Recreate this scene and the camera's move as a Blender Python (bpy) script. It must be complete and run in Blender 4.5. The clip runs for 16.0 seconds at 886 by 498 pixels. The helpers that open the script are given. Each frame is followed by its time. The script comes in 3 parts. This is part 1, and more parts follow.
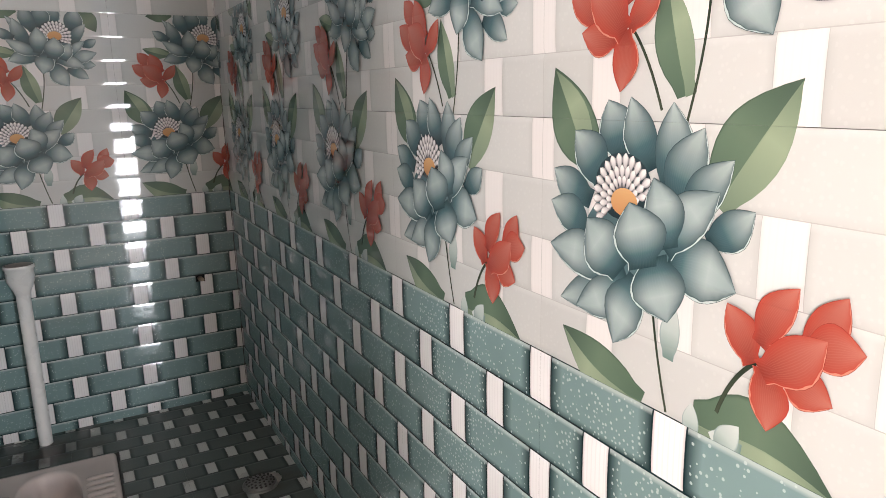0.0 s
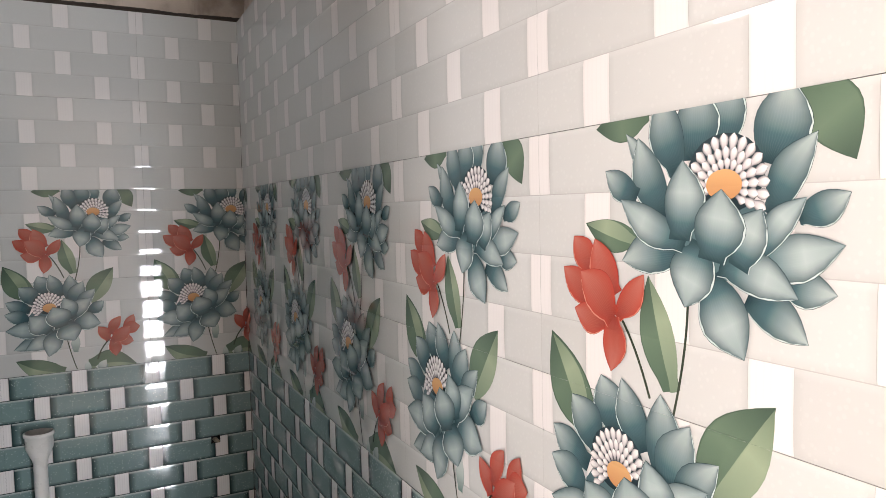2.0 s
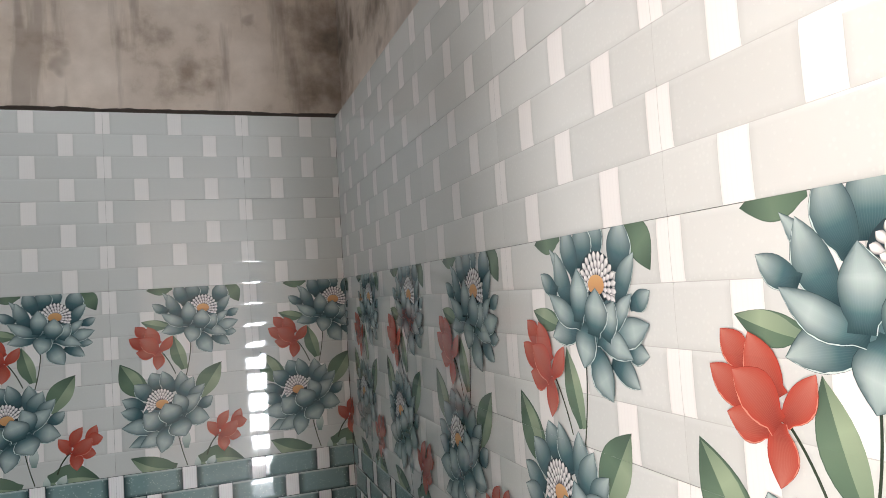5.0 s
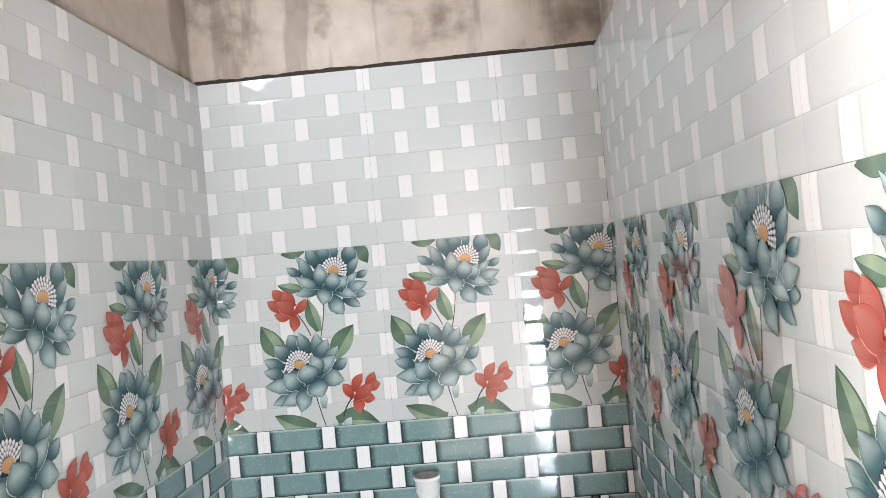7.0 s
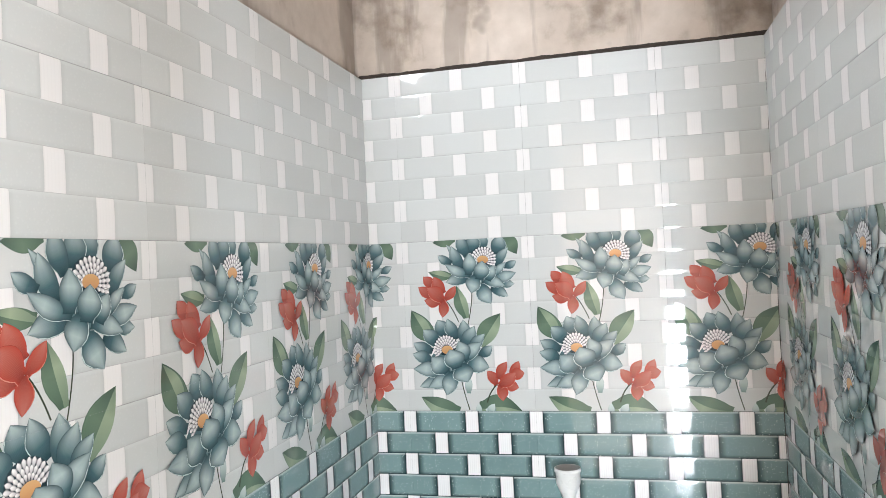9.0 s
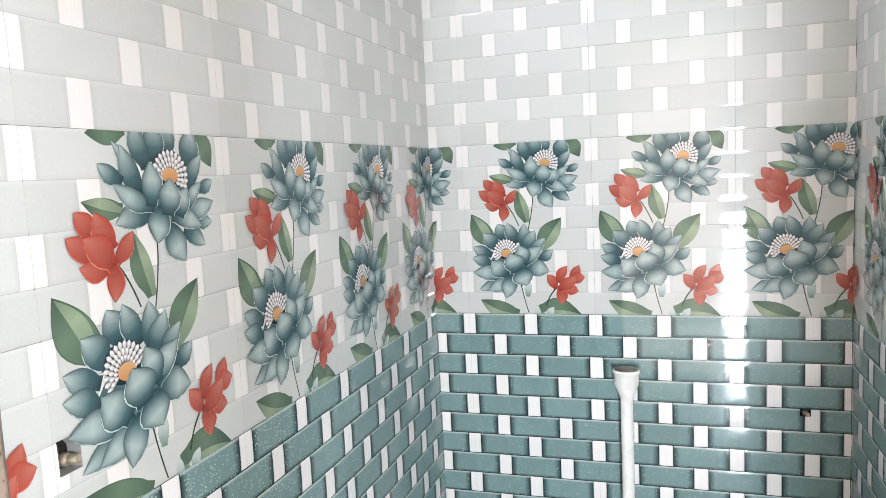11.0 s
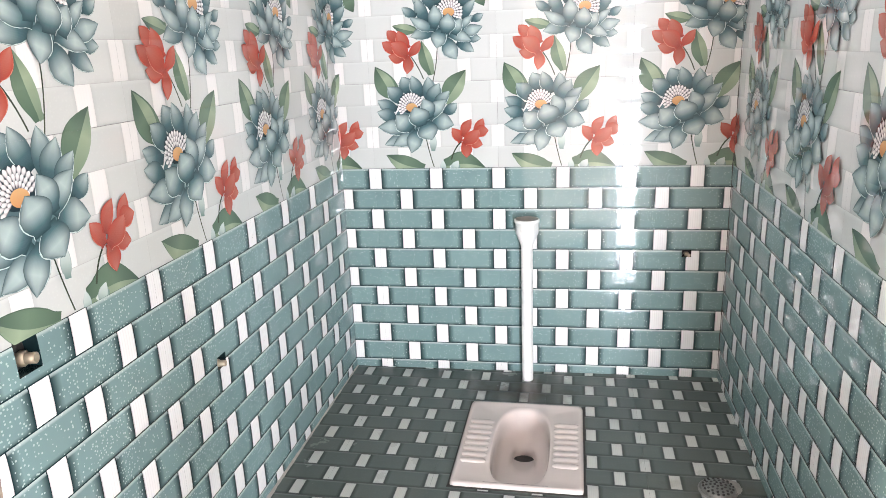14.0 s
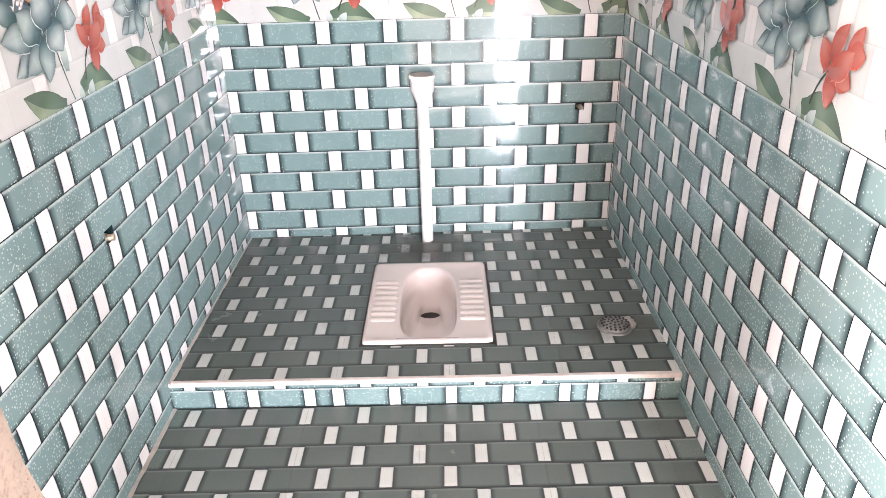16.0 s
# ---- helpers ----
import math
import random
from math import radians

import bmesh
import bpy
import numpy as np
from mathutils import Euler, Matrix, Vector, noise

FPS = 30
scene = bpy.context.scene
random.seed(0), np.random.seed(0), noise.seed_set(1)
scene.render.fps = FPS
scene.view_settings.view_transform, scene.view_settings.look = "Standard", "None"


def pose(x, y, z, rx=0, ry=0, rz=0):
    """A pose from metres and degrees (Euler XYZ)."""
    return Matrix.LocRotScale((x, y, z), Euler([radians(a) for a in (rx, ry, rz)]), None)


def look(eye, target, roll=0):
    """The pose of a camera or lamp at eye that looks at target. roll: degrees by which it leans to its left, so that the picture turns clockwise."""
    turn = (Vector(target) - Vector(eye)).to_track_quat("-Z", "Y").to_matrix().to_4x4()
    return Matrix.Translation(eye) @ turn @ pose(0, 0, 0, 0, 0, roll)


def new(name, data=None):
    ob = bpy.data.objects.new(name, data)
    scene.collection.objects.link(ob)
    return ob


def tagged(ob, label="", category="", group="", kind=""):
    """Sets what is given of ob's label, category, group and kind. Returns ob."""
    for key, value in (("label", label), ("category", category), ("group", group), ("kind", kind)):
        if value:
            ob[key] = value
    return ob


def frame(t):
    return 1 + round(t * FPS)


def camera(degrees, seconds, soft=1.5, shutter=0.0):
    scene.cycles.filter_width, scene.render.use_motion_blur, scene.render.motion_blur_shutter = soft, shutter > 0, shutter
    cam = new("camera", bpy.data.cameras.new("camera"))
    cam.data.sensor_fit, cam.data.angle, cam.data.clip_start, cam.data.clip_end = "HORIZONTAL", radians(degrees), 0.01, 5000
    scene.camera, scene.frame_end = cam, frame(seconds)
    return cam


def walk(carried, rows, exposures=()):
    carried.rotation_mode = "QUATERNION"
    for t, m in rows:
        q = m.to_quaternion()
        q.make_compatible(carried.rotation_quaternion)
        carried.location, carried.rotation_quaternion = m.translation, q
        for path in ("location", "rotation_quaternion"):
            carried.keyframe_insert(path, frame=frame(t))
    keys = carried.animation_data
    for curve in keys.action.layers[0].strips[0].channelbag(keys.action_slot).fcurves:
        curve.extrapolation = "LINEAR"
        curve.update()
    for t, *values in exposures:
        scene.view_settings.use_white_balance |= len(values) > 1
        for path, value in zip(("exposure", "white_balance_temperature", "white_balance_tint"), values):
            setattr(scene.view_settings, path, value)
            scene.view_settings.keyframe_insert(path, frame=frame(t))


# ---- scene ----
cam = camera(64.69, 16.0, 0.6)
PATH = [
    (0, (0.821, -2.590, 1.232), (1.776, -0.890, 0.792), -1.2),
    (0.5, (0.811, -2.610, 1.293), (1.787, -0.895, 0.967), -0.9),
    (1, (0.831, -2.599, 1.333), (1.810, -0.879, 1.048), -1.5),
    (1.5, (0.830, -2.611, 1.372), (1.812, -0.883, 1.150), -1.3),
    (2, (0.832, -2.622, 1.410), (1.764, -0.856, 1.294), -1.3),
    (2.5, (0.821, -2.655, 1.457), (1.741, -0.881, 1.551), -1.1),
    (3, (0.811, -2.673, 1.475), (1.733, -0.907, 1.652), -0.8),
    (5.5, (0.858, -2.481, 1.428), (1.387, -0.554, 1.513), -5.4),
    (6, (0.917, -2.403, 1.435), (1.185, -0.422, 1.494), -5.5),
    (6.5, (0.952, -2.364, 1.434), (1.021, -0.365, 1.463), -4.9),
    (7, (0.927, -2.366, 1.432), (0.839, -0.368, 1.458), -5.2),
    (7.5, (0.918, -2.369, 1.419), (0.720, -0.379, 1.459), -4.8),
    (8, (0.888, -2.387, 1.430), (0.619, -0.406, 1.456), -4.2),
    (8.5, (0.875, -2.394, 1.443), (0.505, -0.428, 1.449), -3.2),
    (9, (0.868, -2.411, 1.436), (0.412, -0.464, 1.463), -2.8),
    (9.5, (0.839, -2.414, 1.442), (0.286, -0.492, 1.406), -2.4),
    (10, (0.828, -2.416, 1.432), (0.252, -0.502, 1.345), -2.8),
    (12.5, (0.808, -2.416, 1.355), (0.194, -0.556, 0.947), -2.9),
    (13, (0.803, -2.428, 1.336), (0.276, -0.552, 0.885), -2.3),
    (13.5, (0.817, -2.442, 1.326), (0.392, -0.553, 0.826), -2.1),
    (14, (0.813, -2.455, 1.310), (0.488, -0.560, 0.758), -2.3),
    (14.5, (0.794, -2.467, 1.298), (0.585, -0.570, 0.702), -2.1),
    (15, (0.764, -2.464, 1.276), (0.679, -0.598, 0.561), -2.4),
    (15.5, (0.743, -2.443, 1.263), (0.706, -0.618, 0.447), -2.0),
    (16, (0.728, -2.427, 1.248), (0.752, -0.637, 0.355), -1.5),
]
EXPOSURES = [(0, -0.86, 6450, 14), (1.5, -0.80, 6480, 15), (3.0, -0.93, 6400, 13), (5.5, -0.34, 6250, 10), (6.5, 0.27, 6200, 10), (9.0, 0.57, 6190, 10), (10.0, 0.58, 6190, 10), (12.5, 0.84, 6220, 10), (13.5, 0.95, 6270, 12), (14.5, 1.01, 6370, 16), (16.0, 1.27, 6510, 22)]
walk(cam, [(t, look(eye, target, roll)) for t, eye, target, roll in PATH], EXPOSURES)

# ---- plan, metres ----
XL, XR = 0.029, 1.391           # faces of the side walls at the back; the back wall is not square to them
SKEW_W, SKEW_E, SKEW_F = -0.0248, 0.019, -0.0225
ZG = -0.27
ZLOW, ZPLAT, YSTEP = 0.028, 0.111, -0.902   # floor, platform, edge of the step
ZB = 0.8973                     # top of the green dado
P, R = 0.225, 0.0752            # weave of the wall tiles: period and row
TW, TH = 2 * P, 4 * R           # one wall tile
PF, RF = 0.1521, 0.0752         # weave of the floor tiles
ZTOP = ZB + 4 * TH + 0.002      # top of the tiling
YF = -2.217                     # inner face of the front wall
DX0 = 0.577                     # west edge of the doorway
ZCEIL = 2.95
YOUT = -4.1                     # far side of the lobby

# ---- world and light ----
world = bpy.data.worlds.new("sky")
scene.world = world
world.use_nodes = True
wn = world.node_tree
sky = wn.nodes.new("ShaderNodeTexSky")
sky.sky_type, sky.sun_disc = "NISHITA", False
sky.sun_elevation, sky.sun_rotation = radians(48), radians(120)
wn.links.new(sky.outputs[0], wn.nodes["Background"].inputs[0])
wn.nodes["Background"].inputs[1].default_value = 0.12


def area_lamp(name, m, sx, sy, watts, colour):
    data = bpy.data.lights.new(name, "AREA")
    data.shape, data.size, data.size_y = "RECTANGLE", sx, sy
    data.energy, data.color = watts, colour
    ob = new(name, data)
    ob.matrix_world = m
    return ob


sun = bpy.data.lights.new("sun", "SUN")
sun.energy, sun.angle, sun.color = 3.0, radians(0.5), (1, 0.95, 0.88)
new("sun", sun).matrix_world = look((3, -9, 8), (0, 0, 0))
# daylight in the lobby's entrance and in the ventilator, with two added fill lamps
area_lamp("daylight_entrance", look((1.455, YOUT + 0.02, 0.49), (1.455, 0, 0.49)), 0.21, 0.92, 80, (0.94, 0.97, 1.0))
# next two lamps are added, unseen: they brighten the east and west walls
area_lamp("fill_east_wall", look((-0.99, YOUT + 0.02, 1.38), (-0.99, 0, 1.38)), 0.74, 1.8, 290, (1.0, 0.925, 0.87))
area_lamp("fill_west_wall", look((2.38, -3.2, 1.35), (0, -2.7, 1.3)), 1.1, 1.7, 96, (0.99, 0.98, 0.98))
area_lamp("daylight_ventilator", look((XL - 0.08, -0.85, 2.45), (XR, -0.55, 2.05)), 0.34, 0.26, 7, (0.93, 0.97, 1.0))

# ---- materials ----


def material(name):
    m = bpy.data.materials.new(name)
    m.use_nodes = True
    nt = m.node_tree
    return m, nt, nt.nodes["Principled BSDF"]


def node(nt, kind, **values):
    n = nt.nodes.new(kind)
    for key, v in values.items():
        n.inputs[key].default_value = v
    return n


def maths(nt, op, a, b=None, clamp=False):
    n = nt.nodes.new("ShaderNodeMath")
    n.operation, n.use_clamp = op, clamp
    for k, v in enumerate((a, b)):
        if v is None:
            continue
        if isinstance(v, (int, float)):
            n.inputs[k].default_value = v
        else:
            nt.links.new(v, n.inputs[k])
    return n.outputs[0]


def mixed(nt, fac, a, b, how="MIX"):
    n = nt.nodes.new("ShaderNodeMix")
    n.data_type, n.blend_type = "RGBA", how
    for k, v in ((0, fac), (6, a), (7, b)):
        if isinstance(v, (int, float)):
            n.inputs[k].default_value = v
        elif isinstance(v, tuple):
            n.inputs[k].default_value = (*v, 1)
        else:
            nt.links.new(v, n.inputs[k])
    return n.outputs[2]


def ramp(nt, fac, stops):
    n = nt.nodes.new("ShaderNodeValToRGB")
    e = n.color_ramp.elements
    while len(e) < len(stops):
        e.new(0.5)
    for k, (at, c) in enumerate(stops):
        e[k].position, e[k].color = at, (*c, 1) if isinstance(c, tuple) else (c, c, c, 1)
    nt.links.new(fac, n.inputs[0])
    return n.outputs[0]


def noise_of(nt, coords, scale, detail=4.0, rough=0.55):
    n = node(nt, "ShaderNodeTexNoise", Scale=scale, Detail=detail, Roughness=rough)
    nt.links.new(coords, n.inputs["Vector"])
    return n.outputs["Fac"]


def bumped(nt, bsdf, height, strength, distance):
    n = node(nt, "ShaderNodeBump", Strength=strength, Distance=distance)
    nt.links.new(height, n.inputs["Height"])
    nt.links.new(n.outputs[0], bsdf.inputs["Normal"])


def uv_parts(nt):
    tc = nt.nodes.new("ShaderNodeTexCoord")
    sep = nt.nodes.new("ShaderNodeSeparateXYZ")
    nt.links.new(tc.outputs["UV"], sep.inputs[0])
    return tc, sep.outputs[0], sep.outputs[1]


def world_coords(nt):
    return nt.nodes.new("ShaderNodeNewGeometry").outputs["Position"]


def edge_distance(nt, x):
    """0 at both ends of a coordinate that runs from 0 to 1, 0.5 in its middle."""
    return maths(nt, "SUBTRACT", 0.5, maths(nt, "ABSOLUTE", maths(nt, "SUBTRACT", x, 0.5)))


def woven_glaze(name, mid, end, drops, drop_colour, rough, metres, shade_band=0.14, rim=(0.55, 0.62, 0.61)):
    """Glazed strip of the printed weave: a second ink shades its ends and foot, a pale highlight tops it, drops are
    scattered over it.
    """
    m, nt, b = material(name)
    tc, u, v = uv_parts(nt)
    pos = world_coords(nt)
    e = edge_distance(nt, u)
    # ends and foot darken: shade of the weave put into the ink
    f = maths(nt, "DIVIDE", e, shade_band, clamp=True)
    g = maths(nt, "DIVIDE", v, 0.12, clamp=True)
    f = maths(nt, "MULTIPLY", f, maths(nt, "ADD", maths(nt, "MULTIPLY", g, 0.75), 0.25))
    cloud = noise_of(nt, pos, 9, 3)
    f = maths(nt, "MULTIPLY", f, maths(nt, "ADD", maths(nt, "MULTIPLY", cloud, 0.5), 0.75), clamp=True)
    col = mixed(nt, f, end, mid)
    if drops:
        vor = node(nt, "ShaderNodeTexVoronoi", Scale=metres, Randomness=0.75)
        nt.links.new(pos, vor.inputs["Vector"])
        d = maths(nt, "LESS_THAN", vor.outputs["Distance"], 0.26)
        d = maths(nt, "MULTIPLY", d, maths(nt, "GREATER_THAN", noise_of(nt, pos, 26, 2), 0.33))
        inside = maths(nt, "GREATER_THAN", e, 0.03)
        d = maths(nt, "MULTIPLY", maths(nt, "MULTIPLY", d, inside), drops)
        col = mixed(nt, d, col, drop_colour)
    # pale upper edge: highlight of the bevel put into the colour
    edge = maths(nt, "MULTIPLY", maths(nt, "SUBTRACT", v, 0.90), 16.0, clamp=True)
    col = mixed(nt, maths(nt, "MULTIPLY", edge, 0.6), col, rim)
    info = nt.nodes.new("ShaderNodeObjectInfo")
    tint = maths(nt, "ADD", 0.94, maths(nt, "MULTIPLY", info.outputs["Random"], 0.10))
    hsv = node(nt, "ShaderNodeHueSaturation")
    nt.links.new(tint, hsv.inputs["Value"])
    nt.links.new(col, hsv.inputs["Color"])
    nt.links.new(hsv.outputs[0], b.inputs["Base Color"])
    film = noise_of(nt, pos, 5, 5, 0.6)
    r = maths(nt, "ADD", rough * 0.8, maths(nt, "MULTIPLY", film, rough * 0.5))
    nt.links.new(r, b.inputs["Roughness"])
    bumped(nt, b, noise_of(nt, pos, 9, 2), 0.05, 0.006)
    return m


def ribbed_white(name, colour, groove, rough):
    m, nt, b = material(name)
    tc, u, v = uv_parts(nt)
    pos = world_coords(nt)
    saw = maths(nt, "FRACT", maths(nt, "MULTIPLY", u, 6.0))
    line = maths(nt, "LESS_THAN", saw, 0.26)
    col = mixed(nt, maths(nt, "MULTIPLY", line, 0.2), colour, groove)
    e = maths(nt, "DIVIDE", edge_distance(nt, u), 0.09, clamp=True)
    col = mixed(nt, e, groove, col)
    nt.links.new(col, b.inputs["Base Color"])
    r = maths(nt, "ADD", rough, maths(nt, "MULTIPLY", noise_of(nt, pos, 6, 4), rough * 0.6))
    nt.links.new(r, b.inputs["Roughness"])
    bumped(nt, b, maths(nt, "SUBTRACT", 1.0, line), 0.10, 0.0006)
    return m


def plain(name, colour, rough, metal=0.0, var=0.12, scale=12, bump=0.0, bump_scale=60):
    m, nt, b = material(name)
    pos = world_coords(nt)
    n = noise_of(nt, pos, scale, 5)
    low = tuple(c * (1 - var) for c in colour)
    high = tuple(min(1, c * (1 + var)) for c in colour)
    nt.links.new(mixed(nt, n, low, high), b.inputs["Base Color"])
    r = maths(nt, "ADD", rough * 0.8, maths(nt, "MULTIPLY", noise_of(nt, pos, scale * 2.3, 3), rough * 0.4))
    nt.links.new(r, b.inputs["Roughness"])
    b.inputs["Metallic"].default_value = metal
    if bump:
        bumped(nt, b, noise_of(nt, pos, bump_scale, 5), bump, 0.004)
    return m


def row_relief(nt, b, tc):
    """The shallow relief of the tile's rows, which runs on under the printed flowers."""
    sep = nt.nodes.new("ShaderNodeSeparateXYZ")
    nt.links.new(tc.outputs["Object"], sep.inputs[0])
    fr = maths(nt, "FRACT", maths(nt, "DIVIDE", sep.outputs[1], R))
    e = maths(nt, "DIVIDE", edge_distance(nt, fr), 0.22, clamp=True)
    s = maths(nt, "SINE", maths(nt, "MULTIPLY", e, 1.5708))
    bumped(nt, b, s, 0.6, 0.0016)


def printed(name, stops, rim, rim_at, lines, rough=0.03, side=None):
    """Ink under glaze: colour runs along the petal, with fine lines and a rim of another ink."""
    m, nt, b = material(name)
    tc, u, v = uv_parts(nt)
    col = ramp(nt, v, stops)
    if lines:
        saw = maths(nt, "SINE", maths(nt, "MULTIPLY", u, 120.0))
        col = mixed(nt, maths(nt, "MULTIPLY", maths(nt, "GREATER_THAN", saw, 0.55), lines), col, rim)
    e = edge_distance(nt, u)
    if side is None:
        near = maths(nt, "SUBTRACT", 1.0, maths(nt, "DIVIDE", e, rim_at, clamp=True))
        col = mixed(nt, maths(nt, "MULTIPLY", near, 0.8), col, rim)
    else:
        dark = maths(nt, "SUBTRACT", 1.0, maths(nt, "DIVIDE", e, 0.38, clamp=True))
        col = mixed(nt, maths(nt, "MULTIPLY", maths(nt, "POWER", dark, 1.4), 0.85), col, side)
        # a ruffled pale rim along one side, with a thin shaded fold inside it
        wob = maths(nt, "MULTIPLY", maths(nt, "SINE", maths(nt, "MULTIPLY", v, 30.0)), maths(nt, "MULTIPLY", v, rim_at * 0.75))
        edge = maths(nt, "ADD", u, wob)
        fold = maths(nt, "GREATER_THAN", edge, 1.0 - rim_at * 2.0)
        col = mixed(nt, maths(nt, "MULTIPLY", fold, 0.45), col, side)
        line = maths(nt, "GREATER_THAN", edge, 1.0 - rim_at * 1.35)
        col = mixed(nt, maths(nt, "MULTIPLY", line, 0.85), col, rim)
    nt.links.new(col, b.inputs["Base Color"])
    b.inputs["Roughness"].default_value = rough
    row_relief(nt, b, tc)
    return m


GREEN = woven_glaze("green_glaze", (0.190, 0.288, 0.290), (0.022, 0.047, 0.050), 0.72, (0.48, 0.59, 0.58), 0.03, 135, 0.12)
PALE = woven_glaze("pale_grey_glaze", (0.575, 0.592, 0.582), (0.52, 0.535, 0.525), 0.22, (0.66, 0.68, 0.66), 0.03, 125, 0.05, rim=(0.62, 0.64, 0.63))
WHITE = ribbed_white("white_glaze", (0.86, 0.85, 0.855), (0.56, 0.54, 0.55), 0.025)
PALE_WHITE = ribbed_white("soft_white_glaze", (0.765, 0.75, 0.74), (0.70, 0.685, 0.675), 0.025)
GREEN_BODY = plain("dark_teal_ink", (0.012, 0.030, 0.034), 0.25)
PALE_BODY = plain("grey_ink", (0.45, 0.46, 0.45), 0.20)
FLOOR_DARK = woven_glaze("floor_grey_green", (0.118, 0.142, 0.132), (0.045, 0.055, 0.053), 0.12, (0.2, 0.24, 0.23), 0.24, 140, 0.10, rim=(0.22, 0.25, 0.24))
# greener, paler tone for the floor below the step
FLOOR_GREENER = woven_glaze("floor_green", (0.150, 0.190, 0.178), (0.045, 0.058, 0.056), 0.4, (0.26, 0.32, 0.30), 0.16, 140, 0.10, rim=(0.28, 0.33, 0.31))
FLOOR_WHITE = ribbed_white("floor_white", (0.60, 0.615, 0.595), (0.40, 0.41, 0.41), 0.22)
FLOOR_BODY = plain("floor_dark_ink", (0.020, 0.024, 0.024), 0.4)
EDGE_TRIM = plain("pinkish_white_edge", (0.66, 0.60, 0.57), 0.4, var=0.3, scale=30)
CERAMIC = plain("white_sanitary_ceramic", (0.70, 0.62, 0.595), 0.10, var=0.05, scale=7)
PVC = plain("white_plastic_pipe", (0.84, 0.84, 0.82), 0.28, var=0.05)
PVC_IN = plain("darker_plastic_inside", (0.45, 0.44, 0.42), 0.6)
STEEL = plain("dull_steel", (0.22, 0.22, 0.21), 0.5, metal=0.6, var=0.3, scale=60)
# dirt of the joints, also the painted shade in outlet and drain holes
DIRT_AND_SHADE = plain("dirt_and_shade", (0.035, 0.032, 0.030), 0.8, var=0.5, scale=40)
SOOT_AND_SHADE = plain("soot_and_shade", (0.048, 0.036, 0.029), 0.9, var=0.5, scale=40, bump=0.5)
PALE_MORTAR = plain("pale_dried_mortar", (0.36, 0.34, 0.31), 0.9, var=0.35, scale=60, bump=0.5)
CAVITY_SHADE = plain("cavity_shade", (0.012, 0.011, 0.010), 0.9, var=0.4, scale=50)
BRASS = plain("pale_brass", (0.42, 0.36, 0.27), 0.4, metal=0.6, var=0.3, scale=80)
CEMENT = plain("raw_cement", (0.16, 0.145, 0.13), 0.9, var=0.45, scale=30, bump=0.6)
WOOD = plain("brown_door_frame", (0.10, 0.058, 0.036), 0.55, var=0.35, scale=22, bump=0.4)
LOBBY = plain("lobby_plaster", (0.55, 0.50, 0.45), 0.85, var=0.12, scale=4, bump=0.2)
# glossy so that the unseen lobby floor mirrors the entrance light
LOBBY_FLOOR = plain("lobby_glossy_floor", (0.50, 0.47, 0.43), 0.22, var=0.2, scale=3)


def sooty_plaster():
    m, nt, b = material("smoke_stained_plaster")
    pos = world_coords(nt)
    big = noise_of(nt, pos, 2.6, 4, 0.5)
    fine = noise_of(nt, pos, 17, 5, 0.6)
    f = maths(nt, "ADD", maths(nt, "MULTIPLY", big, 0.8), maths(nt, "MULTIPLY", fine, 0.2))
    col = ramp(nt, f, [(0.30, (0.11, 0.084, 0.066)), (0.39, (0.28, 0.225, 0.18)), (0.48, (0.50, 0.425, 0.36)), (0.66, (0.66, 0.58, 0.51))])
    spots = noise_of(nt, pos, 7.5, 2, 0.4)
    s = ramp(nt, spots, [(0.66, 0.0), (0.76, 0.8)])
    col = mixed(nt, s, col, (0.15, 0.115, 0.09))
    # streaks of damp that lean across the wall
    mp = node(nt, "ShaderNodeMapping", Rotation=(0.0, 0.75, 0.0), Scale=(9.0, 3.0, 1.2))
    nt.links.new(pos, mp.inputs["Vector"])
    st = ramp(nt, noise_of(nt, mp.outputs[0], 1.3, 4), [(0.52, 0.0), (0.62, 0.5)])
    col = mixed(nt, st, col, (0.20, 0.16, 0.13))
    nt.links.new(col, b.inputs["Base Color"])
    b.inputs["Roughness"].default_value = 0.85
    bumped(nt, b, fine, 0.35, 0.004)
    return m


SOOT = sooty_plaster()


def stained(m, x, y, reach, amount, ink):
    """A ragged stain round a spot of the floor, over what the material already shows."""
    nt = m.node_tree
    b = nt.nodes["Principled BSDF"]
    old = b.inputs["Base Color"].links[0].from_socket
    pos = world_coords(nt)
    sep = nt.nodes.new("ShaderNodeSeparateXYZ")
    nt.links.new(pos, sep.inputs[0])
    dx, dy = maths(nt, "SUBTRACT", sep.outputs[0], x), maths(nt, "MULTIPLY", maths(nt, "SUBTRACT", sep.outputs[1], y), 1.7)
    d = maths(nt, "SQRT", maths(nt, "ADD", maths(nt, "MULTIPLY", dx, dx), maths(nt, "MULTIPLY", dy, dy)))
    d = maths(nt, "ADD", d, maths(nt, "MULTIPLY", maths(nt, "SUBTRACT", noise_of(nt, pos, 17, 5, 0.65), 0.5), reach * 1.3))
    f = maths(nt, "MULTIPLY", maths(nt, "SUBTRACT", 1.0, maths(nt, "DIVIDE", d, reach, clamp=True)), amount)
    nt.links.new(mixed(nt, f, old, ink), b.inputs["Base Color"])


for floor_ink in (FLOOR_DARK, FLOOR_WHITE):
    stained(floor_ink, 0.70, -0.16, 0.24, 0.9, (0.060, 0.042, 0.034))
    stained(floor_ink, 1.25, -0.70, 0.16, 0.8, (0.085, 0.075, 0.062))


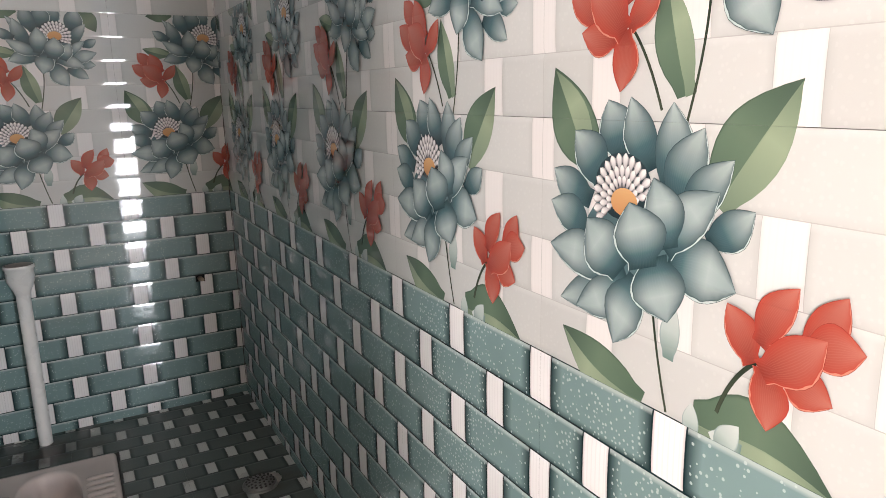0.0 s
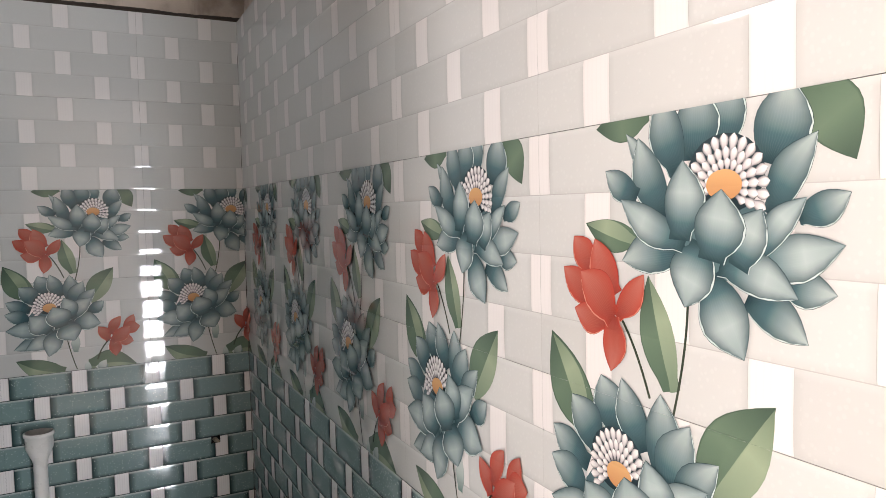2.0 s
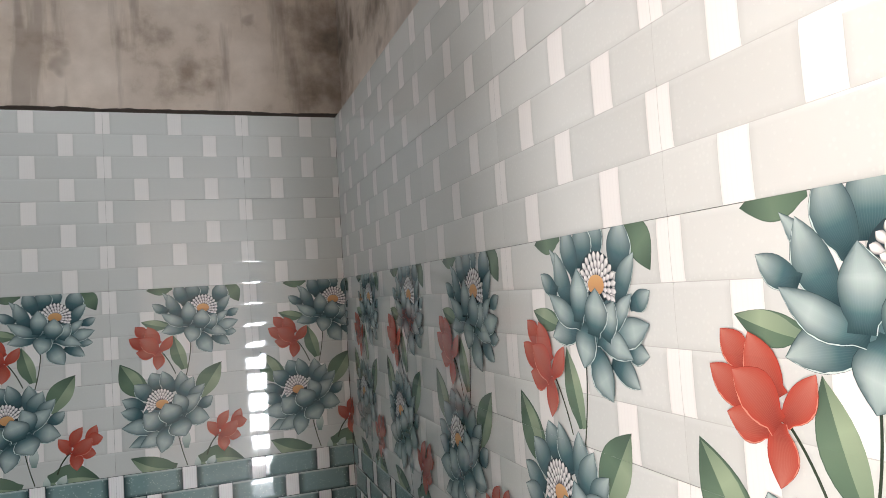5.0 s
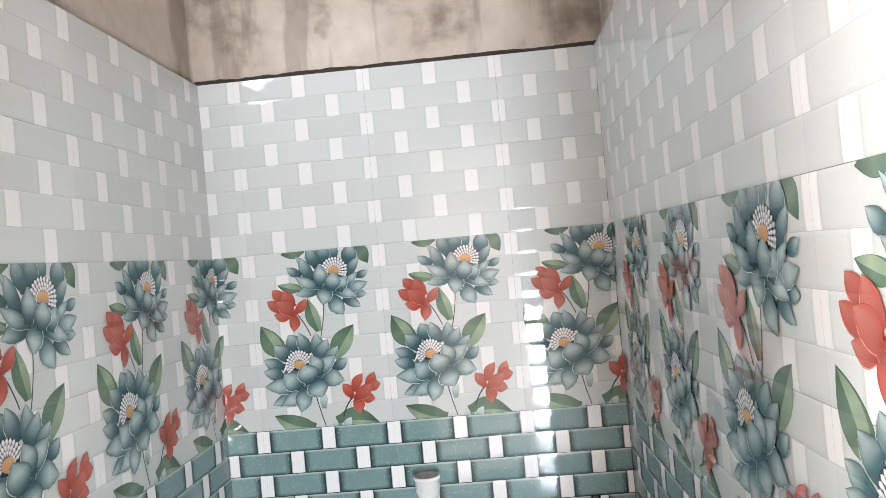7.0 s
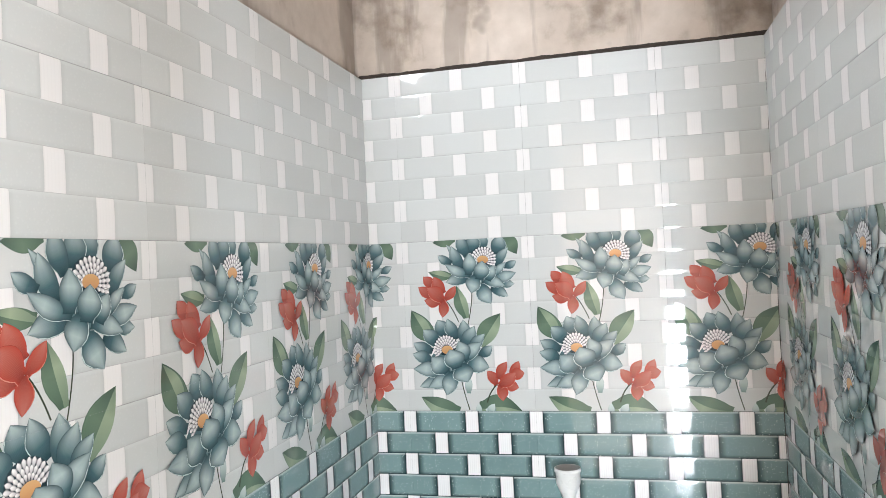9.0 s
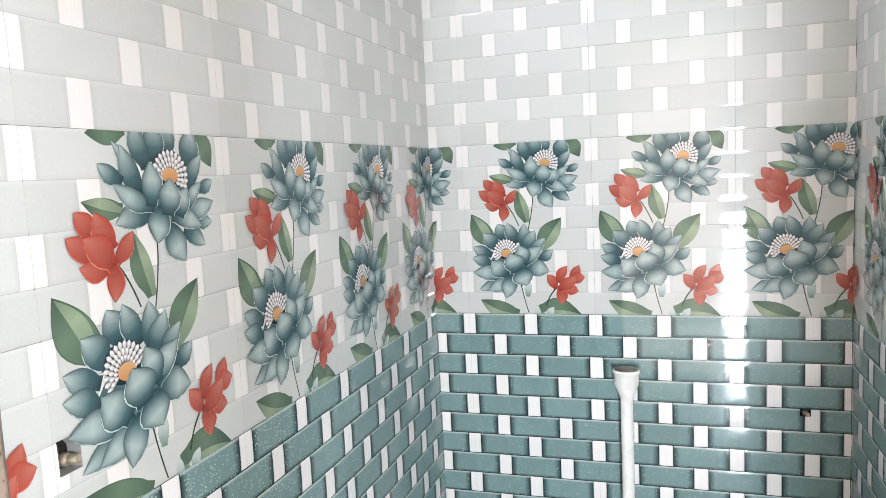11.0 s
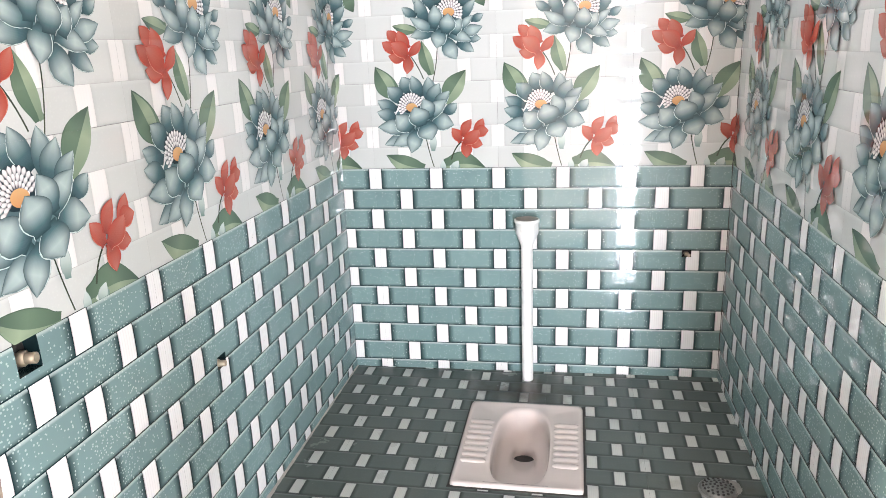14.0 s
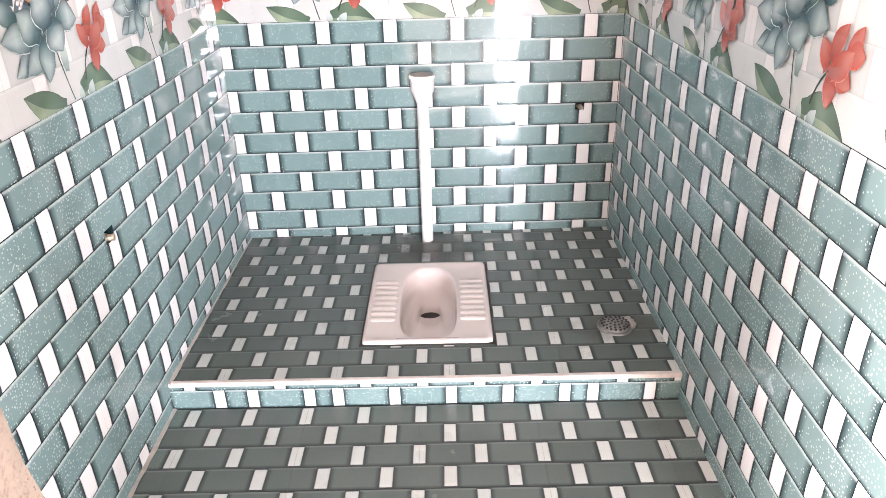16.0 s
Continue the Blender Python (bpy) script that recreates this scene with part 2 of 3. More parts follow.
def granite():
    m, nt, b = material("speckled_tan_stone")
    pos = world_coords(nt)
    col = mixed(nt, noise_of(nt, pos, 30, 5), (0.155, 0.118, 0.090), (0.235, 0.187, 0.148))
    col = mixed(nt, ramp(nt, noise_of(nt, pos, 330, 3, 0.7), [(0.52, 0.0), (0.66, 0.7)]), col, (0.10, 0.06, 0.045))
    vor = node(nt, "ShaderNodeTexVoronoi", Scale=420.0)
    nt.links.new(pos, vor.inputs["Vector"])
    dots = maths(nt, "MULTIPLY", maths(nt, "LESS_THAN", vor.outputs["Distance"], 0.22), maths(nt, "GREATER_THAN", noise_of(nt, pos, 40, 2), 0.50))
    col = mixed(nt, dots, col, (0.065, 0.035, 0.025))
    nt.links.new(col, b.inputs["Base Color"])
    b.inputs["Roughness"].default_value = 0.6
    bumped(nt, b, noise_of(nt, pos, 60, 5), 0.5, 0.003)
    return m


GRANITE = granite()

BLUE_STOPS = [(0.0, (0.022, 0.052, 0.062)), (0.22, (0.075, 0.145, 0.160)), (0.60, (0.395, 0.480, 0.480)), (1.0, (0.24, 0.315, 0.32))]
PALE_STOPS = [(0.0, (0.018, 0.042, 0.052)), (0.35, (0.060, 0.125, 0.140)), (0.8, (0.33, 0.405, 0.405)), (1.0, (0.40, 0.48, 0.475))]
PETAL = printed("ink_teal_petal", BLUE_STOPS, (0.60, 0.72, 0.71), 0.026, 0.018, side=(0.034, 0.070, 0.080))
PETAL_PALE = printed("ink_pale_teal_petal", PALE_STOPS, (0.62, 0.74, 0.72), 0.024, 0.02, side=(0.045, 0.085, 0.096))
RED = printed("ink_coral_petal", [(0.0, (0.235, 0.034, 0.025)), (0.45, (0.37, 0.088, 0.064)), (1.0, (0.46, 0.155, 0.118))], (0.60, 0.26, 0.19), 0.03, 0.10, side=(0.40, 0.055, 0.035))
LEAF = printed("ink_leaf_dark", [(0.0, (0.088, 0.142, 0.098)), (0.5, (0.130, 0.195, 0.135)), (1.0, (0.060, 0.098, 0.072))], (0.055, 0.092, 0.066), 0.05, 0.0)
LEAF_LIGHT = printed("ink_leaf_light", [(0.0, (0.17, 0.235, 0.165)), (0.6, (0.29, 0.365, 0.25)), (1.0, (0.15, 0.21, 0.145))], (0.22, 0.30, 0.20), 0.05, 0.0)
BUD = printed("ink_pale_bud", [(0.0, (0.16, 0.24, 0.22)), (0.5, (0.44, 0.52, 0.50)), (1.0, (0.56, 0.62, 0.60))], (0.22, 0.31, 0.30), 0.08, 0.0)
STEM = printed("ink_stem", [(0.0, (0.030, 0.045, 0.030)), (1.0, (0.060, 0.075, 0.050))], (0.02, 0.03, 0.02), 0.2, 0.0)
STAMEN = printed("ink_stamen", [(0.0, (0.06, 0.06, 0.07)), (0.35, (0.50, 0.48, 0.50)), (0.8, (0.80, 0.79, 0.78))], (0.03, 0.03, 0.04), 0.28, 0.0)
YOLK = printed("ink_yolk", [(0.0, (0.50, 0.24, 0.10)), (1.0, (0.62, 0.37, 0.17))], (0.50, 0.27, 0.12), 0.1, 0.0)
TEAL_LINE = printed("ink_dark_teal_line", [(0.0, (0.012, 0.026, 0.032)), (1.0, (0.05, 0.085, 0.095))], (0.02, 0.04, 0.05), 0.1, 0.0)
RED_LINE = printed("ink_dark_coral_line", [(0.0, (0.20, 0.025, 0.018)), (1.0, (0.36, 0.07, 0.05))], (0.22, 0.03, 0.02), 0.1, 0.0)
CALYX = printed("ink_teal_calyx", [(0.0, (0.10, 0.17, 0.185)), (1.0, (0.07, 0.125, 0.14))], (0.10, 0.17, 0.18), 0.1, 0.0)
HEART = printed("ink_dark_heart", [(0.0, (0.02, 0.035, 0.042)), (1.0, (0.03, 0.05, 0.06))], (0.02, 0.035, 0.04), 0.2, 0.0)

# ---- building helpers ----


def mesh_of(name, bm, mats):
    me = bpy.data.meshes.new(name)
    bm.to_mesh(me)
    bm.free()
    for m in (mats if isinstance(mats, (list, tuple)) else [mats]):
        me.materials.append(m)
    return me


def part(name, bm, mat, parent=None, label=""):
    ob = new(name, mesh_of(name, bm, mat))
    ob.parent = parent
    if label:
        ob["label"] = label
    return ob


def box(bm, x0, y0, z0, x1, y1, z1, bevel=0.0):
    r = bmesh.ops.create_cube(bm, size=1, matrix=Matrix.LocRotScale(((x0 + x1) / 2, (y0 + y1) / 2, (z0 + z1) / 2), None, (x1 - x0, y1 - y0, z1 - z0)))
    if bevel:
        edges = list({e for v in r["verts"] for e in v.link_edges})
        bmesh.ops.bevel(bm, geom=edges, offset=bevel, segments=2, affect="EDGES")
    return bm


def lathe(bm, profile, segments=32, m=Matrix()):
    """Turns (radius, height) pairs round the z axis."""
    rings = []
    for r, z in profile:
        rings.append([bm.verts.new(m @ Vector((r * math.cos(2 * math.pi * k / segments), r * math.sin(2 * math.pi * k / segments), z))) for k in range(segments)])
    for a, b in zip(rings, rings[1:]):
        for k in range(segments):
            f = bm.faces.new((a[k], a[(k + 1) % segments], b[(k + 1) % segments], b[k]))
            f.smooth = True
    return bm


def thing(name, label, category, m=Matrix(), group="", kind=""):
    ob = new(name)
    ob.matrix_world = m
    return tagged(ob, label, category, group, kind)


# ---- large structure ----


def slab(name, x0, y0, z0, x1, y1, z1, mat, label, category="wall"):
    ob = part(name, box(bmesh.new(), x0, y0, z0, x1, y1, z1), mat)
    return tagged(ob, label, category, kind="structure")


T = 0.035   # tile and mortar in front of the raw wall
wall_north = slab("wall_north", XL - 0.3, T, ZG, XR + 0.3, 0.25, ZCEIL, SOOT, "smoke-stained plaster wall above glossy floral tiling")
wall_east = slab("wall_east", T, YF - 0.16, ZG, 0.25, T, ZCEIL, SOOT, "plaster wall with floral tiling on its lower part")
wall_east.matrix_world = pose(XR, 0, 0, 0, 0, -math.degrees(math.atan(SKEW_E)))


def pierced_wall(name, along, faces, z0, z1, hole, mat, label, axis):
    """A wall with one opening: four blocks in one mesh, the reveal left open."""
    bm = bmesh.new()
    (a0, a1), (f0, f1), (h0, h1, hz0, hz1) = along, faces, hole
    spans = [(a0, h0, z0, z1), (h1, a1, z0, z1), (h0, h1, z0, hz0), (h0, h1, hz1, z1)]
    for s0, s1, q0, q1 in spans:
        if s1 - s0 < 1e-4 or q1 - q0 < 1e-4:
            continue
        if axis == "y":
            box(bm, f0, s0, q0, f1, s1, q1)
        else:
            box(bm, s0, f0, q0, s1, f1, q1)
    return tagged(part(name, bm, mat), label, "wall", kind="structure")


wall_west = pierced_wall("wall_west", (YF - 0.10, T), (-0.25, -T), ZG, ZCEIL, (-1.04, -0.66, 2.31, 2.59), SOOT, "stained plaster wall with a small high ventilator opening", "y")
wall_west.matrix_world = pose(XL, 0, 0, 0, 0, math.degrees(math.atan(SKEW_W)))
wall_south = pierced_wall("wall_south", (XL - 0.25, XR + 0.25), (YF - 0.16, YF), ZG, ZCEIL, (DX0 - 0.03, XR + T, ZG, 2.12), LOBBY, "front wall with an open doorway", "x")
ceiling = slab("ceiling", XL - 0.3, YF - 0.16, ZCEIL, XR + 0.3, 0.25, ZCEIL + 0.12, SOOT, "raw stained plaster ceiling", "ceiling")
# unseen lobby added in front of the doorway to shape the light that enters
lobby_floor = slab("floor_lobby", -1.5, YOUT - 0.2, ZG, 2.6, YF, ZLOW - 0.004, LOBBY_FLOOR, "unseen lobby floor, added glossy to mirror the entrance light", "floor")
lobby_ceiling = slab("ceiling_lobby", -1.5, YOUT - 0.2, 2.7, 2.6, YF - 0.16, 2.8, LOBBY, "plain lobby ceiling, added out of view", "ceiling")
wall_lobby_south = pierced_wall("wall_lobby_south", (0.6, 2.6), (YOUT - 0.2, YOUT), ZG, 2.7, (1.34, 1.57, ZLOW, 2.12), LOBBY, "lobby wall added out of view, with an open entrance", "x")
pierced_wall("wall_lobby_south_b", (-1.5, 0.6), (YOUT - 0.2, YOUT), ZG, 2.7, (-1.37, -0.61, 0.46, 2.30), LOBBY, "lobby wall added out of view, with a wide opening for a fill lamp", "x")
wall_lobby_west = slab("wall_lobby_west", -1.5, YOUT, ZG, -1.4, YF - 0.16, 2.7, LOBBY, "plain lobby wall, added out of view")
wall_lobby_east = pierced_wall("wall_lobby_east", (YOUT, YF), (2.4, 2.6), ZG, 2.7, (-3.76, -2.62, 0.46, 2.24), LOBBY, "lobby wall added out of view, with an opening for a fill lamp", "y")
wall_lobby_north = slab("wall_lobby_north_a", -1.5, YF - 0.16, ZG, XL - 0.25, YF, 2.7, LOBBY, "plain lobby wall, added out of view")
slab("wall_lobby_north_b", XR + 0.25, YF - 0.16, ZG, 2.4, YF, 2.7, LOBBY, "plain lobby wall, added out of view")
ground = slab("ground", -60, -60, -0.5, 60, 60, ZG, LOBBY_FLOOR, "bare earth round the building", "ground")

# floor of the cabin and its platform, as bodies under the tiles; both lie square to the side walls
FLOOR_M = pose(0, 0, 0, 0, 0, math.degrees(math.atan(SKEW_F)))
U0, U1, VN = XL - 0.004, XR + 0.008, 0.034
PAN_M = FLOOR_M @ Matrix.Translation((0.7156, -0.498, ZPLAT))
PAN_W, PAN_L = 0.379, 0.486
PAN_HOLE = (0.547, -0.723, 0.887, -0.273)
floor_low = slab("floor", U0 - 0.03, YF - 0.02, ZG, U1 + 0.03, YSTEP, ZLOW - 0.006, CEMENT, "grey-green woven-pattern floor tiles below the step", "floor")
floor_low.matrix_world = FLOOR_M
bm = bmesh.new()
for x0, y0, x1, y1 in ((U0, YSTEP + 0.008, U1, PAN_HOLE[1]), (U0, PAN_HOLE[3], U1, VN), (U0, PAN_HOLE[1], PAN_HOLE[0], PAN_HOLE[3]), (PAN_HOLE[2], PAN_HOLE[1], U1, PAN_HOLE[3])):
    box(bm, x0, y0, ZG, x1, y1, ZPLAT - 0.006)
platform = tagged(part("platform", bm, CEMENT), "raised toilet platform of grey-green woven-pattern tiles", "platform", kind="structure")
platform.matrix_world = FLOOR_M

# ---- tiles ----
HOLES = {
    "west": [(-1.659, 0.996, -1.618, 1.049), (-1.588, 0.842, -1.538, 0.905), (-1.732, 0.834, -1.683, 0.908), (-1.021, 0.582, -0.979, 0.614)],
    "north": [(1.241, 0.572, 1.273, 0.599)],
}
STRIPS = {}


def cut(rect, holes):
    """A rectangle less some rectangular holes, as rectangles."""
    rest = [rect]
    for a0, b0, a1, b1 in holes:
        nxt = []
        for x0, y0, x1, y1 in rest:
            if a0 >= x1 or a1 <= x0 or b0 >= y1 or b1 <= y0:
                nxt.append((x0, y0, x1, y1))
                continue
            if y0 < b0: nxt.append((x0, y0, x1, b0))
            if b1 < y1: nxt.append((x0, b1, x1, y1))
            c0, c1 = max(y0, b0), min(y1, b1)
            if x0 < a0: nxt.append((x0, c0, a0, c1))
            if a1 < x1: nxt.append((a1, c0, x1, c1))
        rest = nxt
    return rest


def strip_mesh(kind, full, rect, mat, bulge):
    """One strip of the weave: rounded across its height. UVs run over the whole uncut strip."""
    f0, g0, f1, g1 = full
    x0, y0, x1, y1 = rect
    key = (kind, round((x0 - f0) * 1e4), round((y0 - g0) * 1e4), round((x1 - x0) * 1e4), round((y1 - y0) * 1e4), round((f1 - f0) * 1e4))
    if key in STRIPS:
        return STRIPS[key]
    bm = bmesh.new()
    uv = bm.loops.layers.uv.new("UVMap")
    prof = [(0.0, 0.0), (0.05, 0.45), (0.13, 0.74), (0.28, 0.93), (0.5, 1.0), (0.72, 0.93), (0.87, 0.74), (0.95, 0.45), (1.0, 0.0)]
    lo, hi = (y0 - g0) / (g1 - g0), (y1 - g0) / (g1 - g0)
    pts = [(s, h) for s, h in prof if lo + 1e-3 < s < hi - 1e-3]

    def height(s):
        for (a, p), (b, q) in zip(prof, prof[1:]):
            if a <= s <= b:
                return p + (q - p) * (s - a) / (b - a)
        return 0
    pts = [(lo, height(lo))] + pts + [(hi, height(hi))]
    us = [(x0, 1), (x1, 1)]
    grid = [[bm.verts.new((u - x0, g0 + s * (g1 - g0) - y0, bulge * h * k)) for u, k in us] for s, h in pts]
    for j in range(len(pts) - 1):
        for i in range(len(us) - 1):
            f = bm.faces.new((grid[j][i], grid[j][i + 1], grid[j + 1][i + 1], grid[j + 1][i]))
            f.smooth = True
            for loop, (jj, ii) in zip(f.loops, ((j, i), (j, i + 1), (j + 1, i + 1), (j + 1, i))):
                loop[uv].uv = ((us[ii][0] - f0) / (f1 - f0), pts[jj][0])
    STRIPS[key] = mesh_of(kind, bm, mat)
    return STRIPS[key]


def petal(bm, uv, row, level, blunt=0.75, bend=0.0, ink=0):
    """A petal or leaf of the print from base to tip (mm): row is base x, y, tip x, y, width."""
    bx, by, tx, ty, w = (k / 1000 for k in row)
    d = Vector((tx - bx, ty - by))
    n = Vector((-d.y, d.x)).normalized()
    stations, across = 9, 4
    grid = []
    for j in range(stations + 1):
        s = j / stations
        half = w * 0.56 * max(0.0, math.sin(math.pi * s ** blunt)) ** (0.6 if s ** blunt < 0.5 else 0.95)
        if s < 0.5:
            half = max(half, w * 0.30)
        mid = Vector((bx, by)) + d * s + n * (bend * d.length * math.sin(math.pi * s))
        grid.append([bm.verts.new((*(mid + n * half * (2 * i / across - 1)), level)) for i in range(across + 1)])
    for j in range(stations):
        for i in range(across):
            f = bm.faces.new((grid[j][i + 1], grid[j][i], grid[j + 1][i], grid[j + 1][i + 1]))
            f.material_index = ink
            if f.calc_area() < 1e-10:
                continue
            for loop, (jj, ii) in zip(f.loops, ((j, i + 1), (j, i), (j + 1, i), (j + 1, i + 1))):
                loop[uv].uv = (1 - ii / across if d.x > 0 else ii / across, jj / stations)


def stroke(bm, uv, points, width, level):
    pts = [Vector(p) / 1000 for p in points]
    rows = []
    for k, p in enumerate(pts):
        d = (pts[min(k + 1, len(pts) - 1)] - pts[max(k - 1, 0)]).normalized()
        n = Vector((-d.y, d.x)) * width / 2
        rows.append((bm.verts.new((*(p - n), level)), bm.verts.new((*(p + n), level))))
    for k in range(len(rows) - 1):
        f = bm.faces.new((rows[k][0], rows[k + 1][0], rows[k + 1][1], rows[k][1]))
        for loop, c in zip(f.loops, ((0, k), (0, k + 1), (1, k + 1), (1, k))):
            loop[uv].uv = (c[0], c[1] / (len(rows) - 1))
    bmesh.ops.recalc_face_normals(bm, faces=bm.faces)


def curve2(p0, p1, p2, n=8):
    return [(p0[0] * (1 - t) ** 2 + 2 * p1[0] * t * (1 - t) + p2[0] * t * t, p0[1] * (1 - t) ** 2 + 2 * p1[1] * t * (1 - t) + p2[1] * t * t) for t in (k / n for k in range(n + 1))]


UPPER_BACK = [(111, 544, 131, 612, 52), (63, 560, 76, 622, 46), (29, 552, 32, 622, 50), (11, 540, -12, 622, 42), (-8, 499, -62, 586, 28), (-6, 499, -44, 580, 42), (139, 499, 183, 518, 26),
              (114, 500, 156, 566, 32), (120, 450, 173, 439, 30), (-45, 521, -95, 549, 30), (20, 466, -69, 453, 44), (89, 426, 149, 397, 34)]
UPPER_FRONT = [(94, 463, 180, 478, 36), (103, 465, 148, 515, 24), (51, 445, 89, 374, 50), (62, 455, 141, 433, 34), (44, 474, 20, 413, 50), (21, 474, -69, 518, 34), (14, 477, 18, 553, 46),
               (83, 454, 107, 506, 38), (52, 459, 64, 524, 52)]
LOWER_BACK = [(-85, 262, -106, 322, 54), (-36, 254, -72, 325, 44), (-16, 234, -14, 320, 48), (-4, 214, 25, 297, 50), (-112, 232, -160, 288, 52), (-129, 212, -198, 242, 44), (-132, 172, -203, 203, 44),
              (8, 200, 60, 270, 40), (36, 192, 85, 227, 36), (-83, 140, -182, 86, 42)]
LOWER_FRONT = [(-88, 133, -202, 150, 50), (-66, 136, -150, 84, 44), (-49, 137, -85, 56, 52), (-10, 164, 72, 152, 56), (-32, 164, -7, 102, 70), (-15, 175, 48, 240, 44), (-12, 177, -34, 246, 48),
               (-77, 140, -134, 191, 62), (-45, 150, -67, 217, 70)]
RED_UPPER = [(-120, 437, -150, 477, 36), (-79, 415, -112, 475, 44), (-126, 400, -170, 440, 36), (-92, 384, -150, 393, 35), (-77, 392, -35, 440, 30), (-83, 392, -87, 330, 36), (-83, 388, -138, 437, 50)]
RED_LOWER = [(94, 92, 64, 141, 35), (101, 112, 134, 171, 33), (143, 124, 175, 173, 32), (144, 120, 193, 132, 40), (125, 99, 171, 81, 37), (106, 93, 114, 36, 38), (104, 88, 162, 134, 43)]


def motif_layers():
    """The printed spray, all its kinds of ink by layer: name, ink, mesh builder."""
    up = 0.0013
    step = 0.00007
    layers = []

    def layer(name, mat, build):
        layers.append((name, mat, build))

    def leaves(bm, uv, lv):
        for k, r in enumerate([(-49, 476, -132, 492, 32), (144, 606, 186, 542, 44), (0, 326, -32, 440, 40), (-30, 606, -112, 596, 34), (39, 230, 119, 339, 54), (-126, 250, -201, 359, 66), (-42, -2, -179, 50, 58), (29, 8, 178, 2, 80)]):
            petal(bm, uv, r, lv + k * 1e-5, 0.85, 0.06)

    def light_leaves(bm, uv, lv):
        for k, (r, b) in enumerate([((-50, 473, -130, 491, 16), -0.06), ((4, 326, -31, 438, 19), -0.05), ((48, 224, 118, 337, 27), -0.08), ((-134, 248, -199, 355, 26), -0.10), ((-44, -6, -176, 48, 26), 0.16), ((34, -4, 176, 0, 40), -0.04)]):
            petal(bm, uv, r, lv + k * 1e-5, 0.9, b)

    def buds(bm, uv, lv):
        for k, r in enumerate([(-6, 62, 0, 122, 24), (30, -12, 28, 28, 19), (88, 2, 50, 6, 26), (62, -10, 84, 26, 24)]):
            petal(bm, uv, r, lv + k * 1e-5, 0.9, 0.04)

    def stems(bm, uv, lv):
        for k, (pts, w) in enumerate([((((22, 416), (20, 360), (-2, 286))), 0.0030), (((-76, 394), (-50, 365), (-30, 312)), 0.0034), (((-31, 114), (-22, 60), (-5, 4)), 0.0032), (((97, 94), (70, 72), (58, 30)), 0.0045)]):
            stroke(bm, uv, curve2(*pts), w, lv + k * 1e-5)

    def petals(rows, slim=1.0):
        def build(bm, uv, lv):
            for k, r in enumerate(rows):
                w, bend = r[4] * slim, 0.07 if k % 2 else -0.06
                d = Vector((r[2] - r[0], r[3] - r[1])).normalized() * 0.5
                petal(bm, uv, (r[0], r[1], r[2] + d.x, r[3] + d.y, w + 0.7), lv + k * 1.6e-5 - 0.8e-5, 0.98, bend, 1)
                petal(bm, uv, (*r[:4], w), lv + k * 1.6e-5, 0.98, bend)
        return build

    def stamens(c, rx, ry, a0, a1, n):
        def build(bm, uv, lv):
            k = 0
            for ring, (f0, f1) in enumerate([(0.58, 1.0), (0.40, 0.76), (0.28, 0.54)]):
                for i in range(n - 2 * ring):
                    a = radians(a0 + (a1 - a0) * (i + 0.3 * ring) / (n - 2 * ring - 1 + 0.6))
                    x, y = math.cos(a), math.sin(a)
                    petal(bm, uv, (c[0] + rx * f0 * x, c[1] + ry * f0 * y, c[0] + rx * f1 * x, c[1] + ry * f1 * y, 9.2 - 0.8 * ring), lv + k * 4e-6, 2.0)
                    k += 1
        return build

    def disc(c, rx, ry):
        def build(bm, uv, lv):
            vs = [bm.verts.new(((c[0] + rx * math.cos(a)) / 1000, (c[1] + ry * math.sin(a)) / 1000, lv)) for a in (2 * math.pi * k / 20 for k in range(20))]
            f = bm.faces.new(vs)
            for loop, k in zip(f.loops, range(20)):
                loop[uv].uv = (0.5, 0.5 + 0.5 * math.sin(2 * math.pi * k / 20))
        return build

    layer("printed_leaf", LEAF, leaves)
    layer("printed_leaf_blade", LEAF_LIGHT, light_leaves)
    layer("printed_bud", BUD, buds)
    layer("printed_stem", STEM, stems)
    layer("printed_calyx", CALYX, disc((45, 482), 74, 42))
    layer("printed_calyx", CALYX, disc((-55, 176), 84, 56))
    layer("printed_outer_petals", [PETAL_PALE, TEAL_LINE], petals(UPPER_BACK, 0.95))
    layer("printed_outer_petals", [PETAL_PALE, TEAL_LINE], petals(LOWER_BACK, 0.95))
    layer("printed_dark_heart", HEART, disc((66, 538), 43, 36))
    layer("printed_dark_heart", HEART, disc((-80, 232), 43, 36))
    layer("printed_stamens", STAMEN, stamens((68, 526), 46, 48, 196, -34, 16))
    layer("printed_stamens", STAMEN, stamens((-79, 216), 47, 52, 208, 10, 15))
    layer("printed_yolk", YOLK, disc((66, 528), 20, 14))
    layer("printed_yolk", YOLK, disc((-76, 216), 20, 15))
    layer("printed_inner_petals", [PETAL, TEAL_LINE], petals(UPPER_FRONT))
    layer("printed_inner_petals", [PETAL, TEAL_LINE], petals(LOWER_FRONT))
    layer("printed_coral_flower", [RED, RED_LINE], petals(RED_UPPER, 0.94))
    layer("printed_coral_flower", [RED, RED_LINE], petals(RED_LOWER, 0.94))
    return [(n, m, b, up + step * 3 * k) for k, (n, m, b) in enumerate(layers)]


MOTIF = motif_layers()
PRINTS = {}


